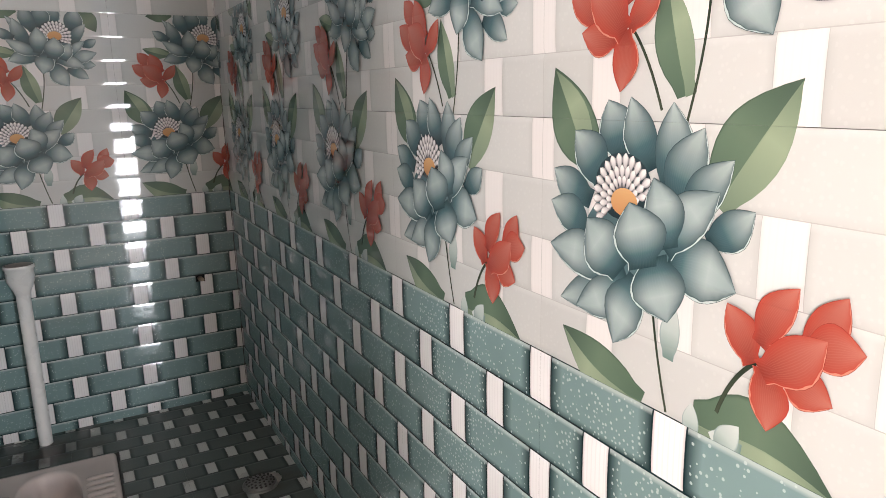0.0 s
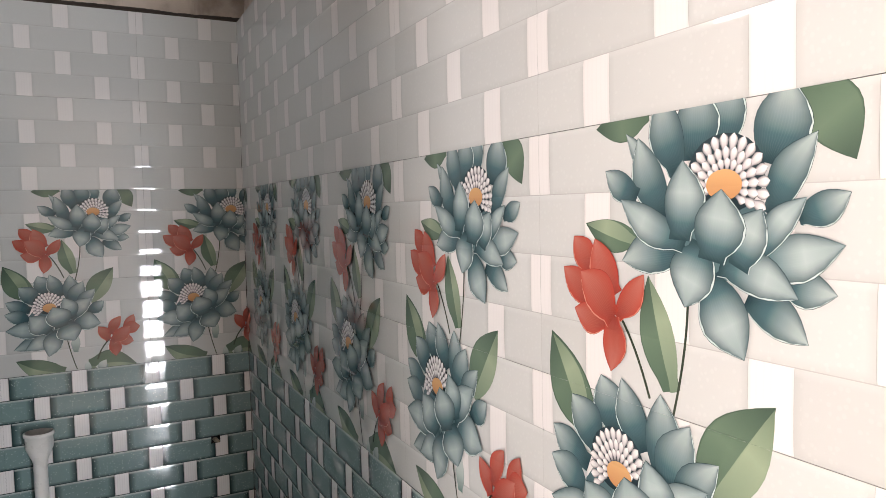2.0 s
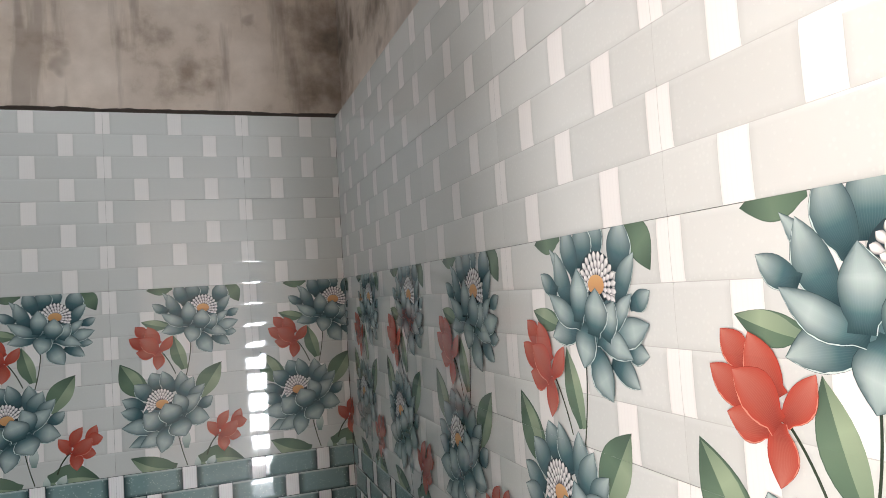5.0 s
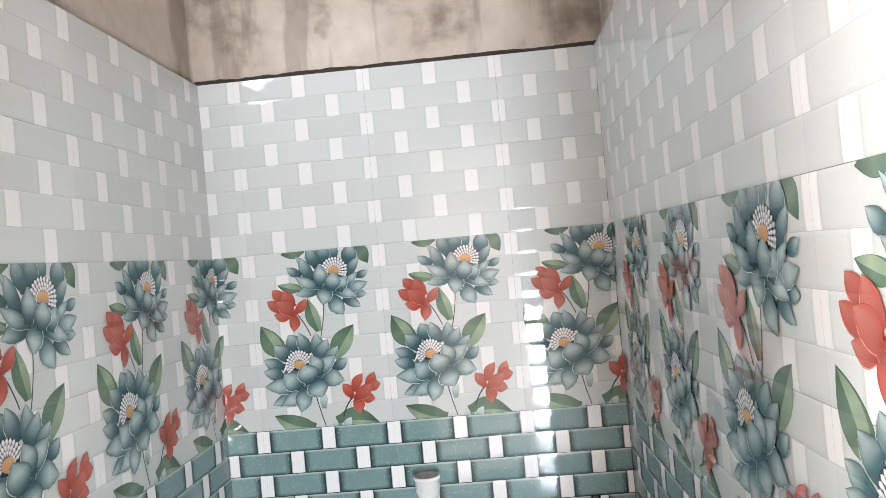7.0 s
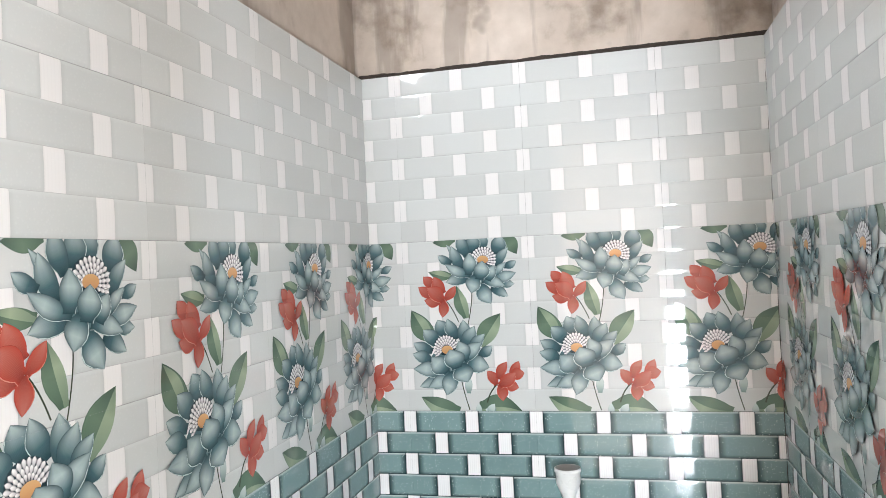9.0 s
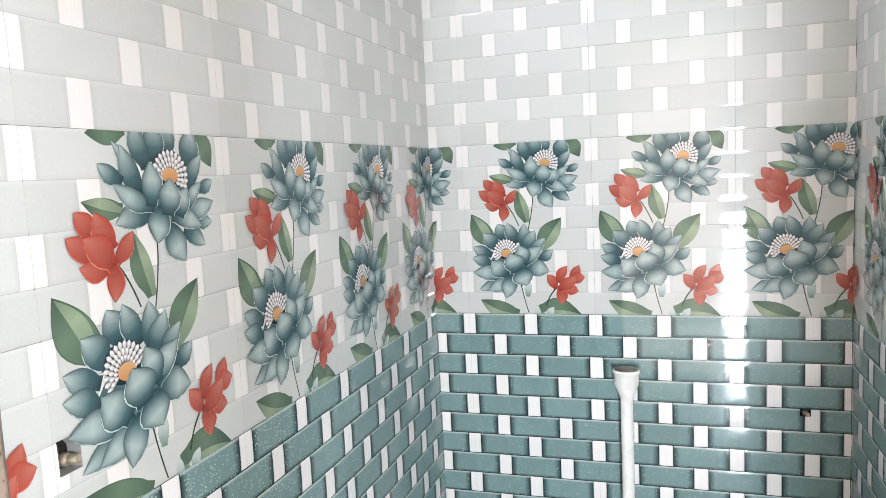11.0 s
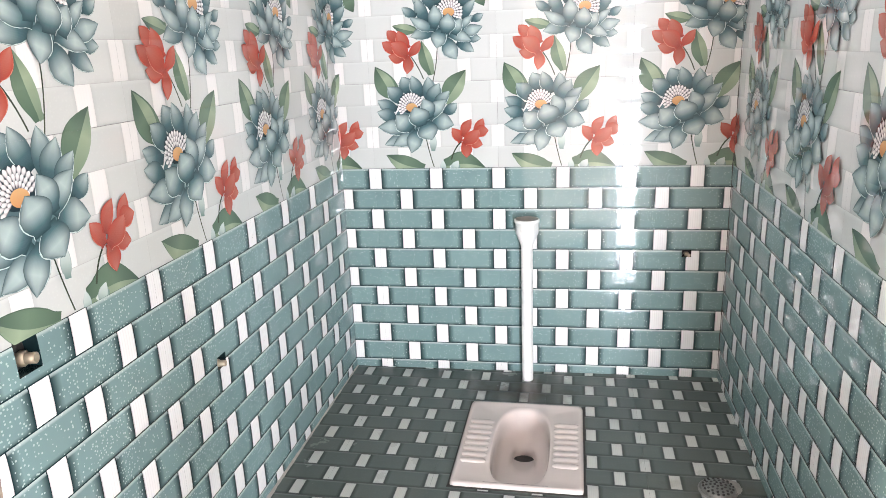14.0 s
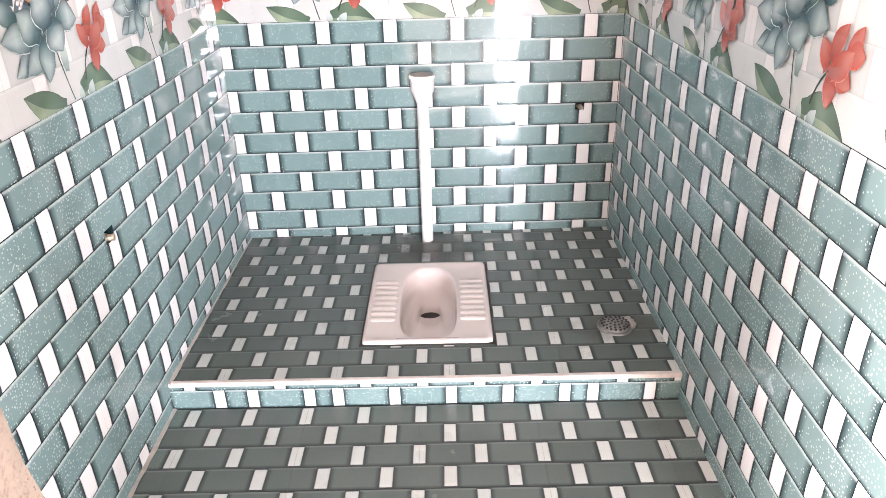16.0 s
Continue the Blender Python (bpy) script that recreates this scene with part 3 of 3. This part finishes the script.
def prints(dx, window):
    """Meshes of the spray, cut to a window of the tile and moved by dx, shared by alike windows."""
    key = tuple(round(k * 1e4) for k in (dx, *window))
    if key in PRINTS:
        return PRINTS[key]
    made = []
    x0, y0, x1, y1 = window
    for name, mat, build, lv in MOTIF:
        bm = bmesh.new()
        uv = bm.loops.layers.uv.new("UVMap")
        build(bm, uv, lv)
        bmesh.ops.translate(bm, verts=bm.verts, vec=(dx, 0, 0))
        for co, no in (((x0, 0, 0), (-1, 0, 0)), ((x1, 0, 0), (1, 0, 0)), ((0, y0, 0), (0, -1, 0)), ((0, y1, 0), (0, 1, 0))):
            bmesh.ops.bisect_plane(bm, geom=bm.verts[:] + bm.edges[:] + bm.faces[:], plane_co=co, plane_no=no, clear_outer=True)
        if bm.faces:
            for f in bm.faces:
                if f.normal.z < 0:
                    f.normal_flip()
            made.append((name, mesh_of(name, bm, mat)))
        else:
            bm.free()
    PRINTS[key] = made
    return made


BODY = {}


def tile_at(wall, m, u, v, w, h, style, clip, holes=(), period=P, row=R, white_w=0.045, offset=0, name="tile"):
    """One tile with its lower corner at (u, v) of the wall's plane, cut to clip; the weave follows the tile."""
    g = style["gap"]
    x0, y0, x1, y1 = max(u + g, clip[0]), max(v + g, clip[1]), min(u + w - g, clip[2]), min(v + h - g, clip[3])
    if x1 - x0 < 0.004 or y1 - y0 < 0.004:
        return None
    strip_mat, white_mat, body_mat, bulge = style["strip"], style["white"], style["body"], style["bulge"]
    holes = [(a0 - u, b0 - v, a1 - u, b1 - v) for a0, b0, a1, b1 in holes]
    rect = (x0 - u, y0 - v, x1 - u, y1 - v)
    bm = bmesh.new()
    for a0, b0, a1, b1 in cut(rect, holes):
        box(bm, a0, b0, -style["depth"], a1, b1, 0)
    tile = part(name, bm, body_mat)
    tile.parent = wall
    tile.matrix_parent_inverse = wall.matrix_world.inverted()
    tile.matrix_basis = m @ Matrix.Translation((u, v, 0))
    rows, cols = round(h / row), round(w / period)
    for j in range(rows):
        b0, b1 = h - (j + 1) * row, h - j * row
        shift = 0.0 if (j + offset) % 2 == 0 else period / 2
        for k in range(-1, cols + 1):
            c = shift + k * period
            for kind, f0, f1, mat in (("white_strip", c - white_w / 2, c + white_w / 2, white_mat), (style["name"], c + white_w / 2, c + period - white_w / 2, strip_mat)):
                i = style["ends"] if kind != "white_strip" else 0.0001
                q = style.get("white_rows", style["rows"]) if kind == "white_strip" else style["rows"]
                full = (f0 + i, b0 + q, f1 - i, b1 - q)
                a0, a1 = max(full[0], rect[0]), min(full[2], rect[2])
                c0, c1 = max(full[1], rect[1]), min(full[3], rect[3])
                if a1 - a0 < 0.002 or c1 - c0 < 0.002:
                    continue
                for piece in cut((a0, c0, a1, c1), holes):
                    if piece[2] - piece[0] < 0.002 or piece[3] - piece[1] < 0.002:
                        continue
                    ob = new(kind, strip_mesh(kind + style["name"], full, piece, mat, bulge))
                    ob.parent = tile
                    ob.location = (piece[0], piece[1], 0.0)
    return tile


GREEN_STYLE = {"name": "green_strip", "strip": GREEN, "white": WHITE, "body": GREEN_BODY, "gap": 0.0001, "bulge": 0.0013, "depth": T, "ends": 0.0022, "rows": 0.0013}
PALE_STYLE = {"name": "pale_strip", "strip": PALE, "white": PALE_WHITE, "body": PALE_BODY, "gap": 0.0003, "bulge": 0.0011, "depth": T, "ends": 0.0004, "rows": 0.0005}
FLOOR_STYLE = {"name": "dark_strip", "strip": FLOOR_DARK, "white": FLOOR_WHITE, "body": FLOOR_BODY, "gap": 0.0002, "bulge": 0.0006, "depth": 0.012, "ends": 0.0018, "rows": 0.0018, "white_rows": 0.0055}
LOW_STYLE = {**FLOOR_STYLE, "strip": FLOOR_GREENER}
RISER_STYLE = {"name": "green_strip", "strip": GREEN, "white": WHITE, "body": GREEN_BODY, "gap": 0.0001, "bulge": 0.0008, "depth": 0.008, "ends": 0.0012, "rows": 0.0009}


def tile_wall(wall, m, seam, u0, u1, v0, holes=()):
    """The whole tiling of one wall: green dado, two rows that carry the printed sprays, pale top."""
    clip = (u0, v0, u1, ZTOP)
    k0 = math.floor((u0 - seam) / TW)
    k1 = math.ceil((u1 - seam) / TW)
    for k in range(k0, k1):
        u = seam + k * TW
        for r in range(-3, 4):
            v = ZB + r * TH
            style = GREEN_STYLE if r < 0 else PALE_STYLE
            near = [q for q in holes if q[0] < u + TW and q[2] > u and q[1] < v + TH and q[3] > v]
            tile = tile_at(wall, m, u, v, TW, TH, style, clip, near)
            if tile is None or r not in (0, 1):
                continue
            x0, x1 = max(0.00005, u0 - u), min(TW - 0.00005, u1 - u)
            for name, me in prints(P, (x0, r * TH + 0.00005, x1, (r + 1) * TH - 0.00005)):
                ob = new(name, me)
                ob.parent = tile
                ob.location = (0, -r * TH, 0)


NORTH = Matrix(((1, 0, 0, 0), (0, 0, -1, 0), (0, 1, 0, 0), (0, 0, 0, 1)))


def upright(x, y, ux, uy):
    """The plane of a wall: u along it to the viewer's right, v up, n to the viewer."""
    u = Vector((ux, uy, 0)).normalized()
    return Matrix(((u.x, 0, u.y, x), (u.y, 0, -u.x, y), (0, 1, 0, 0), (0, 0, 0, 1)))


WEST = upright(XL, 0, -SKEW_W, 1)
EAST = upright(XR, 0, -SKEW_E, -1) @ Matrix.Diagonal((0.9966, 1, 1, 1))   # tiles on this wall are laid a little closer
tile_wall(wall_north, NORTH, 0.1527, XL - 0.004, XR + 0.004, ZPLAT, HOLES["north"])
tile_wall(wall_west, WEST, -1.6655, YF - 0.01, 0.0, ZLOW, HOLES["west"])
tile_wall(wall_east, EAST, 1.9035, 0.0, 2.360, ZLOW)


def tile_floor(wall, x0, x1, y0, y1, z, white_x, top_row_y, offset, holes=(), style=None):
    m = FLOOR_M @ Matrix.Translation((0, 0, z))
    w, h = 2 * PF, 4 * RF
    ku = range(math.floor((x0 - white_x) / w), math.ceil((x1 - white_x) / w))
    kv = range(math.floor((y0 - top_row_y) / h), math.ceil((y1 - top_row_y) / h))
    for a in ku:
        for b in kv:
            u, v = white_x + a * w, top_row_y + b * h
            near = [q for q in holes if q[0] < u + w and q[2] > u and q[1] < v + h and q[3] > v]
            tile_at(wall, m, u, v, w, h, style or FLOOR_STYLE, (x0, y0, x1, y1), near, PF, RF, 0.0305, offset)


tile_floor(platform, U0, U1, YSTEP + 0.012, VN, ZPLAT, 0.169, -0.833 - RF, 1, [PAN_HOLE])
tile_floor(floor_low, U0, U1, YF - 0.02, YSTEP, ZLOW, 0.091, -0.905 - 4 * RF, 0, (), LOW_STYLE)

# riser: cut pieces of wall tile, laid with uneven joints
RISER = FLOOR_M @ Matrix(((1, 0, 0, 0), (0, 0, -1, YSTEP), (0, 1, 0, 0), (0, 0, 0, 1)))
for left, right, white in ((U0, 0.205, 0.158), (0.205, 0.442, 0.248), (0.442, 1.122, 0.477), (1.122, U1, 1.161)):
    u = white - 2.5 * PF
    while u < right:
        tile_at(platform, RISER, u, ZLOW + 0.060 - 0.24, 2 * PF, 0.30, RISER_STYLE, (left, ZLOW, right, ZPLAT - 0.004), (), PF, 0.060, 0.030, 0)
        u += 2 * PF

# pale grout smeared along the foot of the west wall
for name, v0, v1, z in (("trim_grout_platform", YSTEP - 0.004, 0.0, ZPLAT), ("trim_grout_floor", YF + 0.01, YSTEP - 0.003, ZLOW)):
    bm = bmesh.new()
    n = round((v1 - v0) / 0.02)
    rows = []
    for k in range(n + 1):
        v = v0 + (v1 - v0) * k / n
        w = 0.0055 + 0.0025 * noise.noise(Vector((v * 14, 1.7, z))) + 0.002 * noise.noise(Vector((v * 50, 4.2, z)))
        rows.append([bm.verts.new((XL + du - 0.0023 * v, v, z + dz)) for du, dz in ((-0.006, w * 0.9), (w * 0.5, w * 0.55), (w, 0.0))])
    for a, b in zip(rows, rows[1:]):
        for i in range(2):
            bm.faces.new((a[i], a[i + 1], b[i + 1], b[i])).smooth = True
    bmesh.ops.recalc_face_normals(bm, faces=bm.faces)
    grout = part(name, bm, PALE_MORTAR)
    grout.matrix_world = FLOOR_M
    tagged(grout, "pale grout smeared where wall and floor meet", "grout", kind="structure")

# ---- things ----
# pinkish nosing along the step
bm = box(bmesh.new(), U0, YSTEP - 0.003, ZPLAT - 0.011, U1, YSTEP + 0.012, ZPLAT + 0.003, 0.002)
nosing = part("trim_step", bm, EDGE_TRIM)
nosing.matrix_world = FLOOR_M
tagged(nosing, "pinkish white tile edge along the platform step", "trim", kind="structure")


def squat_pan():
    pan = thing("squat_toilet", "white ceramic squat toilet pan with ribbed footrests set in platform", "toilet", PAN_M)
    n = 160
    hw, hl = PAN_W / 2, PAN_L / 2
    bx, b_back, b_front = 0.089, 0.200, -0.222   # opening of the bowl

    def rect_ring(w, l, r, z):
        pts = []
        for k in range(n):
            a = 2 * math.pi * k / n
            c, s = math.cos(a), math.sin(a)
            e = 2 / r
            d = (abs(c) ** e + abs(s) ** e) ** (-1 / e)
            pts.append(Vector((w * c * d, l * s * d, z)))
        return pts

    def bowl_ring(f, z, dy=0.0):
        cy, ly = (b_back + b_front) / 2, (b_back - b_front) / 2
        pts = []
        for k in range(n):
            a = 2 * math.pi * k / n
            c, s = math.cos(a), math.sin(a)
            e = 3.4 if s < 0 else 2.5
            d = (abs(c) ** e + abs(s) ** e) ** (-1 / e)
            pts.append(Vector((bx * f * c * d, cy + dy + ly * f * s * d, z)))
        return pts

    rings = [rect_ring(hw - 0.002, hl - 0.002, 0.045, -0.02), rect_ring(hw, hl, 0.045, 0.006), rect_ring(hw - 0.004, hl - 0.004, 0.045, 0.012), rect_ring(hw - 0.014, hl - 0.014, 0.05, 0.0125),
             rect_ring(hw - 0.022, hl - 0.022, 0.06, 0.0085), bowl_ring(1.08, 0.0095), bowl_ring(1.02, 0.010), bowl_ring(0.985, 0.003), bowl_ring(0.965, -0.028), bowl_ring(0.94, -0.052, 0.003), bowl_ring(0.89, -0.066, 0.006),
             bowl_ring(0.76, -0.078, 0.016), bowl_ring(0.56, -0.089, 0.042), bowl_ring(0.40, -0.097, 0.066)]
    for r, z in ((0.037, -0.103), (0.033, -0.110), (0.031, -0.125), (0.030, -0.22)):
        rings.append([Vector((r * 1.08 * math.cos(2 * math.pi * k / n), 0.094 + r * 0.9 * math.sin(2 * math.pi * k / n), z)) for k in range(n)])
    bm = bmesh.new()
    vs = [[bm.verts.new(p) for p in ring] for ring in rings]
    for a, b in zip(vs, vs[1:]):
        for k in range(n):
            f = bm.faces.new((a[k], a[(k + 1) % n], b[(k + 1) % n], b[k]))
            f.smooth = True
    body = part("bowl", bm, CERAMIC, pan)
    # dark disc set high in the outlet in place of its shade
    bm = bmesh.new()
    bm.faces.new([bm.verts.new((0.034 * math.cos(2 * math.pi * k / 24), 0.094 + 0.031 * math.sin(2 * math.pi * k / 24), -0.118)) for k in range(24)])
    part("outlet_shade", bm, DIRT_AND_SHADE, pan, "dark disc for the shade in the pan outlet")
    # footrests: rounded ribs on both sides
    for side in (-1, 1):
        for k in range(8):
            y = 0.108 - k * 0.0325
            bm = bmesh.new()
            bmesh.ops.create_uvsphere(bm, u_segments=20, v_segments=8, radius=1)
            for v in bm.verts:
                e = 0.35
                x, yy, z = v.co
                x = math.copysign(abs(x) ** e, x)
                v.co = (x * 0.042, yy * 0.0125, z * 0.0055)
            for f in bm.faces:
                f.smooth = True
            rib = part("foot_rib", bm, CERAMIC, pan)
            rib.location = (side * 0.139, y, 0.0085)
    return pan


squat_pan()
# dirty mortar line round the pan
bm = bmesh.new()
for x0, y0, x1, y1 in ((-PAN_W / 2 - 0.006, -PAN_L / 2 - 0.006, PAN_W / 2 + 0.006, -PAN_L / 2 + 0.004), (-PAN_W / 2 - 0.006, PAN_L / 2 - 0.004, PAN_W / 2 + 0.006, PAN_L / 2 + 0.008),
                       (-PAN_W / 2 - 0.005, -PAN_L / 2, -PAN_W / 2 + 0.004, PAN_L / 2), (PAN_W / 2 - 0.004, -PAN_L / 2, PAN_W / 2 + 0.006, PAN_L / 2)):
    box(bm, x0, y0, -0.004, x1, y1, 0.0022)
seal = part("trim_pan_joint", bm, DIRT_AND_SHADE)
seal.matrix_world = PAN_M
tagged(seal, "dirty mortar joint round the toilet pan", "joint", kind="structure")


def flush_pipe():
    pipe = thing("flush_pipe", "white plastic flush pipe with open flared socket standing at wall", "pipe", Matrix.Translation((0.704, -0.066, ZPLAT)) @ pose(0, 0, 0, -0.8, 0, 0))
    part("pipe", lathe(bmesh.new(), [(0.0205, -0.01), (0.0205, 0.515), (0.0215, 0.52)]), PVC, pipe)
    part("socket", lathe(bmesh.new(), [(0.0215, 0.515), (0.024, 0.525), (0.036, 0.553), (0.040, 0.562), (0.041, 0.600), (0.0445, 0.602), (0.0445, 0.612), (0.040, 0.613)]), PVC, pipe)
    part("socket_inside", lathe(bmesh.new(), [(0.040, 0.613), (0.037, 0.600), (0.034, 0.555), (0.019, 0.53), (0.019, 0.40), (0.0, 0.40)]), PVC_IN, pipe, "darker inside of the socket")


flush_pipe()


def floor_drain():
    drain = thing("floor_drain", "small domed perforated steel floor drain with cement smears", "drain", Matrix.Translation((1.251, -0.696, ZPLAT)))
    part("frame", lathe(bmesh.new(), [(0.052, 0.0), (0.051, 0.005), (0.047, 0.006), (0.044, 0.004), (0.044, 0.0)], 40), STEEL, drain)
    part("dome", lathe(bmesh.new(), [(0.044, 0.004), (0.041, 0.011), (0.032, 0.016), (0.018, 0.019), (0.0, 0.020)], 32), STEEL, drain)
    # solid dark caps stand for the shade inside the perforations
    for ring, count in ((0.009, 5), (0.020, 10), (0.031, 14), (0.039, 18)):
        for k in range(count):
            a = 2 * math.pi * (k + 0.5 * (count % 4)) / count
            h = 0.0205 - ring * ring * 4.4
            bm = lathe(bmesh.new(), [(0.0036, -0.002), (0.0036, 0.0006), (0.0, 0.0008)], 10)
            hole = part("drain_hole", bm, DIRT_AND_SHADE, drain)
            hole.location = (ring * math.cos(a), ring * math.sin(a), h)
    # ragged smear of pale mortar along the rim
    bm = bmesh.new()
    rows = []
    for k in range(25):
        a = radians(-25 + 110 * k / 24)
        w = 0.020 * math.sin(math.pi * k / 24) * (1 + 0.5 * noise.noise(Vector((k * 0.6, 3.3, 0)))) + 0.002
        rows.append([bm.verts.new((r * math.cos(a), r * math.sin(a), z)) for r, z in ((0.048, 0.0015), (0.048, 0.006), (0.048 + w * 0.6, 0.0045), (0.048 + w, 0.0012))])
    for p, q in zip(rows, rows[1:]):
        for i in range(3):
            bm.faces.new((p[i], p[i + 1], q[i + 1], q[i])).smooth = True
    bmesh.ops.recalc_face_normals(bm, faces=bm.faces)
    part("mortar_smear", bm, PALE_MORTAR, drain, "pale dried mortar smear")


floor_drain()


def wall_socket(m, size, name_label, tall=1.0, turn=0.0):
    """A brass pipe end in a rough hole of the tiling."""
    ob = thing("water_outlet", name_label, "pipe fitting", m, group="water outlets in the wall")
    rng = random.Random(int(size * 9999))
    bm = bmesh.new()
    bmesh.ops.create_icosphere(bm, subdivisions=3, radius=1)
    for v in bm.verts:
        k = 1 + 0.30 * noise.noise(v.co * 2.3 + Vector((rng.random() * 9, 0, 0)))
        v.co = (v.co.x * size * 0.55 * k, v.co.y * size * 0.5 * tall * k, v.co.z * 0.006 * k - 0.031)
    part("mortar", bm, CAVITY_SHADE, ob, "rough mortar coloured black for the shade in the hole")
    # black plate behind the mortar: shade of the hole put into colour
    h = size * 0.75
    part("shade_plate", box(bmesh.new(), -h, -h * tall, -0.0348, h, h * tall, -0.0325), CAVITY_SHADE, ob, "black plate for the shade in the hole")
    mm = Matrix.Translation((size * 0.10, -size * 0.10, 0)) @ pose(0, 0, 0, 0, 14, turn)
    r = min(0.0095, size * 0.19)
    part("nipple", lathe(bmesh.new(), [(0.0, -0.030), (r, -0.030), (r, 0.006), (r * 0.72, 0.007), (r * 0.66, -0.012), (0.0, -0.012)], 20, mm), BRASS, ob)
    part("hex_collar", lathe(bmesh.new(), [(r, -0.022), (r * 1.4, -0.021), (r * 1.4, -0.010), (r, -0.009)], 6, mm), BRASS, ob)
    return ob


for x0, z0, x1, z1 in HOLES["west"]:
    wall_socket(Matrix.Translation((0, 0, 0)) @ WEST @ Matrix.Translation(((x0 + x1) / 2 + 0.004, (z0 + z1) / 2 - 0.006, 0)), x1 - x0, "brass pipe end in a broken hole of the tiles", 1.2)
for x0, z0, x1, z1 in HOLES["north"]:
    wall_socket(NORTH @ Matrix.Translation(((x0 + x1) / 2 + 0.003, (z0 + z1) / 2 - 0.003, 0)), x1 - x0, "small brass pipe end in a hole of the tiles", 1.0)

# door jambs
bm = bmesh.new()
nz, ny = 60, 6
grid = []
for j in range(nz + 1):
    z = ZLOW - 0.01 + j * (2.12 - ZLOW) / nz
    row = []
    for x, y in ((DX0 - 0.10, YF + 0.006), (DX0 - 0.012, YF + 0.006), (DX0, YF - 0.004), (DX0 + 0.001, YF - 0.06), (DX0, YF - 0.150), (DX0 - 0.010, YF - 0.166), (DX0 - 0.10, YF - 0.166)):
        w = 0.006 * noise.noise(Vector((x * 4, y * 9, z * 5))) + 0.003 * noise.noise(Vector((x * 9, y * 20, z * 17)))
        row.append(bm.verts.new((x + w, y + w, z)))
    grid.append(row)
for j in range(nz):
    for k in range(6):
        f = bm.faces.new((grid[j][k], grid[j][k + 1], grid[j + 1][k + 1], grid[j + 1][k]))
        f.smooth = True
bmesh.ops.recalc_face_normals(bm, faces=bm.faces)
tagged(part("door_jamb", bm, GRANITE), "rough speckled tan stone jamb of the doorway", "door jamb", kind="structure")
bm = box(bmesh.new(), XR - 0.050, -2.44, ZLOW - 0.01, XR + T + 0.03, -2.346, 2.12, 0.004)
tagged(part("door_post", bm, WOOD), "brown painted wooden door post", "door frame", kind="structure")

# dark bead on top of the tiling: the gap's soot and shade put into colour
for name, m, u0, u1 in (("trim_bead_north", NORTH, XL - 0.02, XR + 0.02), ("trim_bead_west", WEST, YF, 0.02), ("trim_bead_east", EAST, -0.02, 2.34)):
    bm = bmesh.new()
    n = round((u1 - u0) / 0.012)
    rows = []
    for k in range(n + 1):
        u = u0 + (u1 - u0) * k / n
        h = 0.022 + 0.006 * noise.noise(Vector((u * 9, 3.1, 0))) + 0.003 * noise.noise(Vector((u * 45, 7.7, 0)))
        rows.append([bm.verts.new(p) for p in ((u, ZTOP - 0.004, -0.006), (u, ZTOP + 0.004, -0.010), (u, ZTOP + h, -T - 0.002))])
    for a, b in zip(rows, rows[1:]):
        for i in range(2):
            bm.faces.new((a[i], b[i], b[i + 1], a[i + 1]))
    bead = part(name, bm, SOOT_AND_SHADE)
    bead.matrix_world = m
    tagged(bead, "dark bead for the sooty shadow gap above the tiles", "mortar", kind="structure")

# broken dark joint in the back corner
bm = bmesh.new()
rows = []
for k in range(121):
    z = ZPLAT + (ZTOP - ZPLAT) * k / 120
    w = max(0.0001, 0.0004 + 0.0022 * noise.noise(Vector((2.2, 7.7, z * 17))) + (0.0007 if z < ZB + 2 * TH else 0))
    rows.append((bm.verts.new((XR - 0.0022 - w, -0.0018, z)), bm.verts.new((XR - 0.0022 + w, -0.0018, z))))
for a, b in zip(rows, rows[1:]):
    bm.faces.new((a[0], a[1], b[1], b[0]))
tagged(part("trim_joint_northeast", bm, DIRT_AND_SHADE), "dark broken tile joint in the corner", "joint", kind="structure")
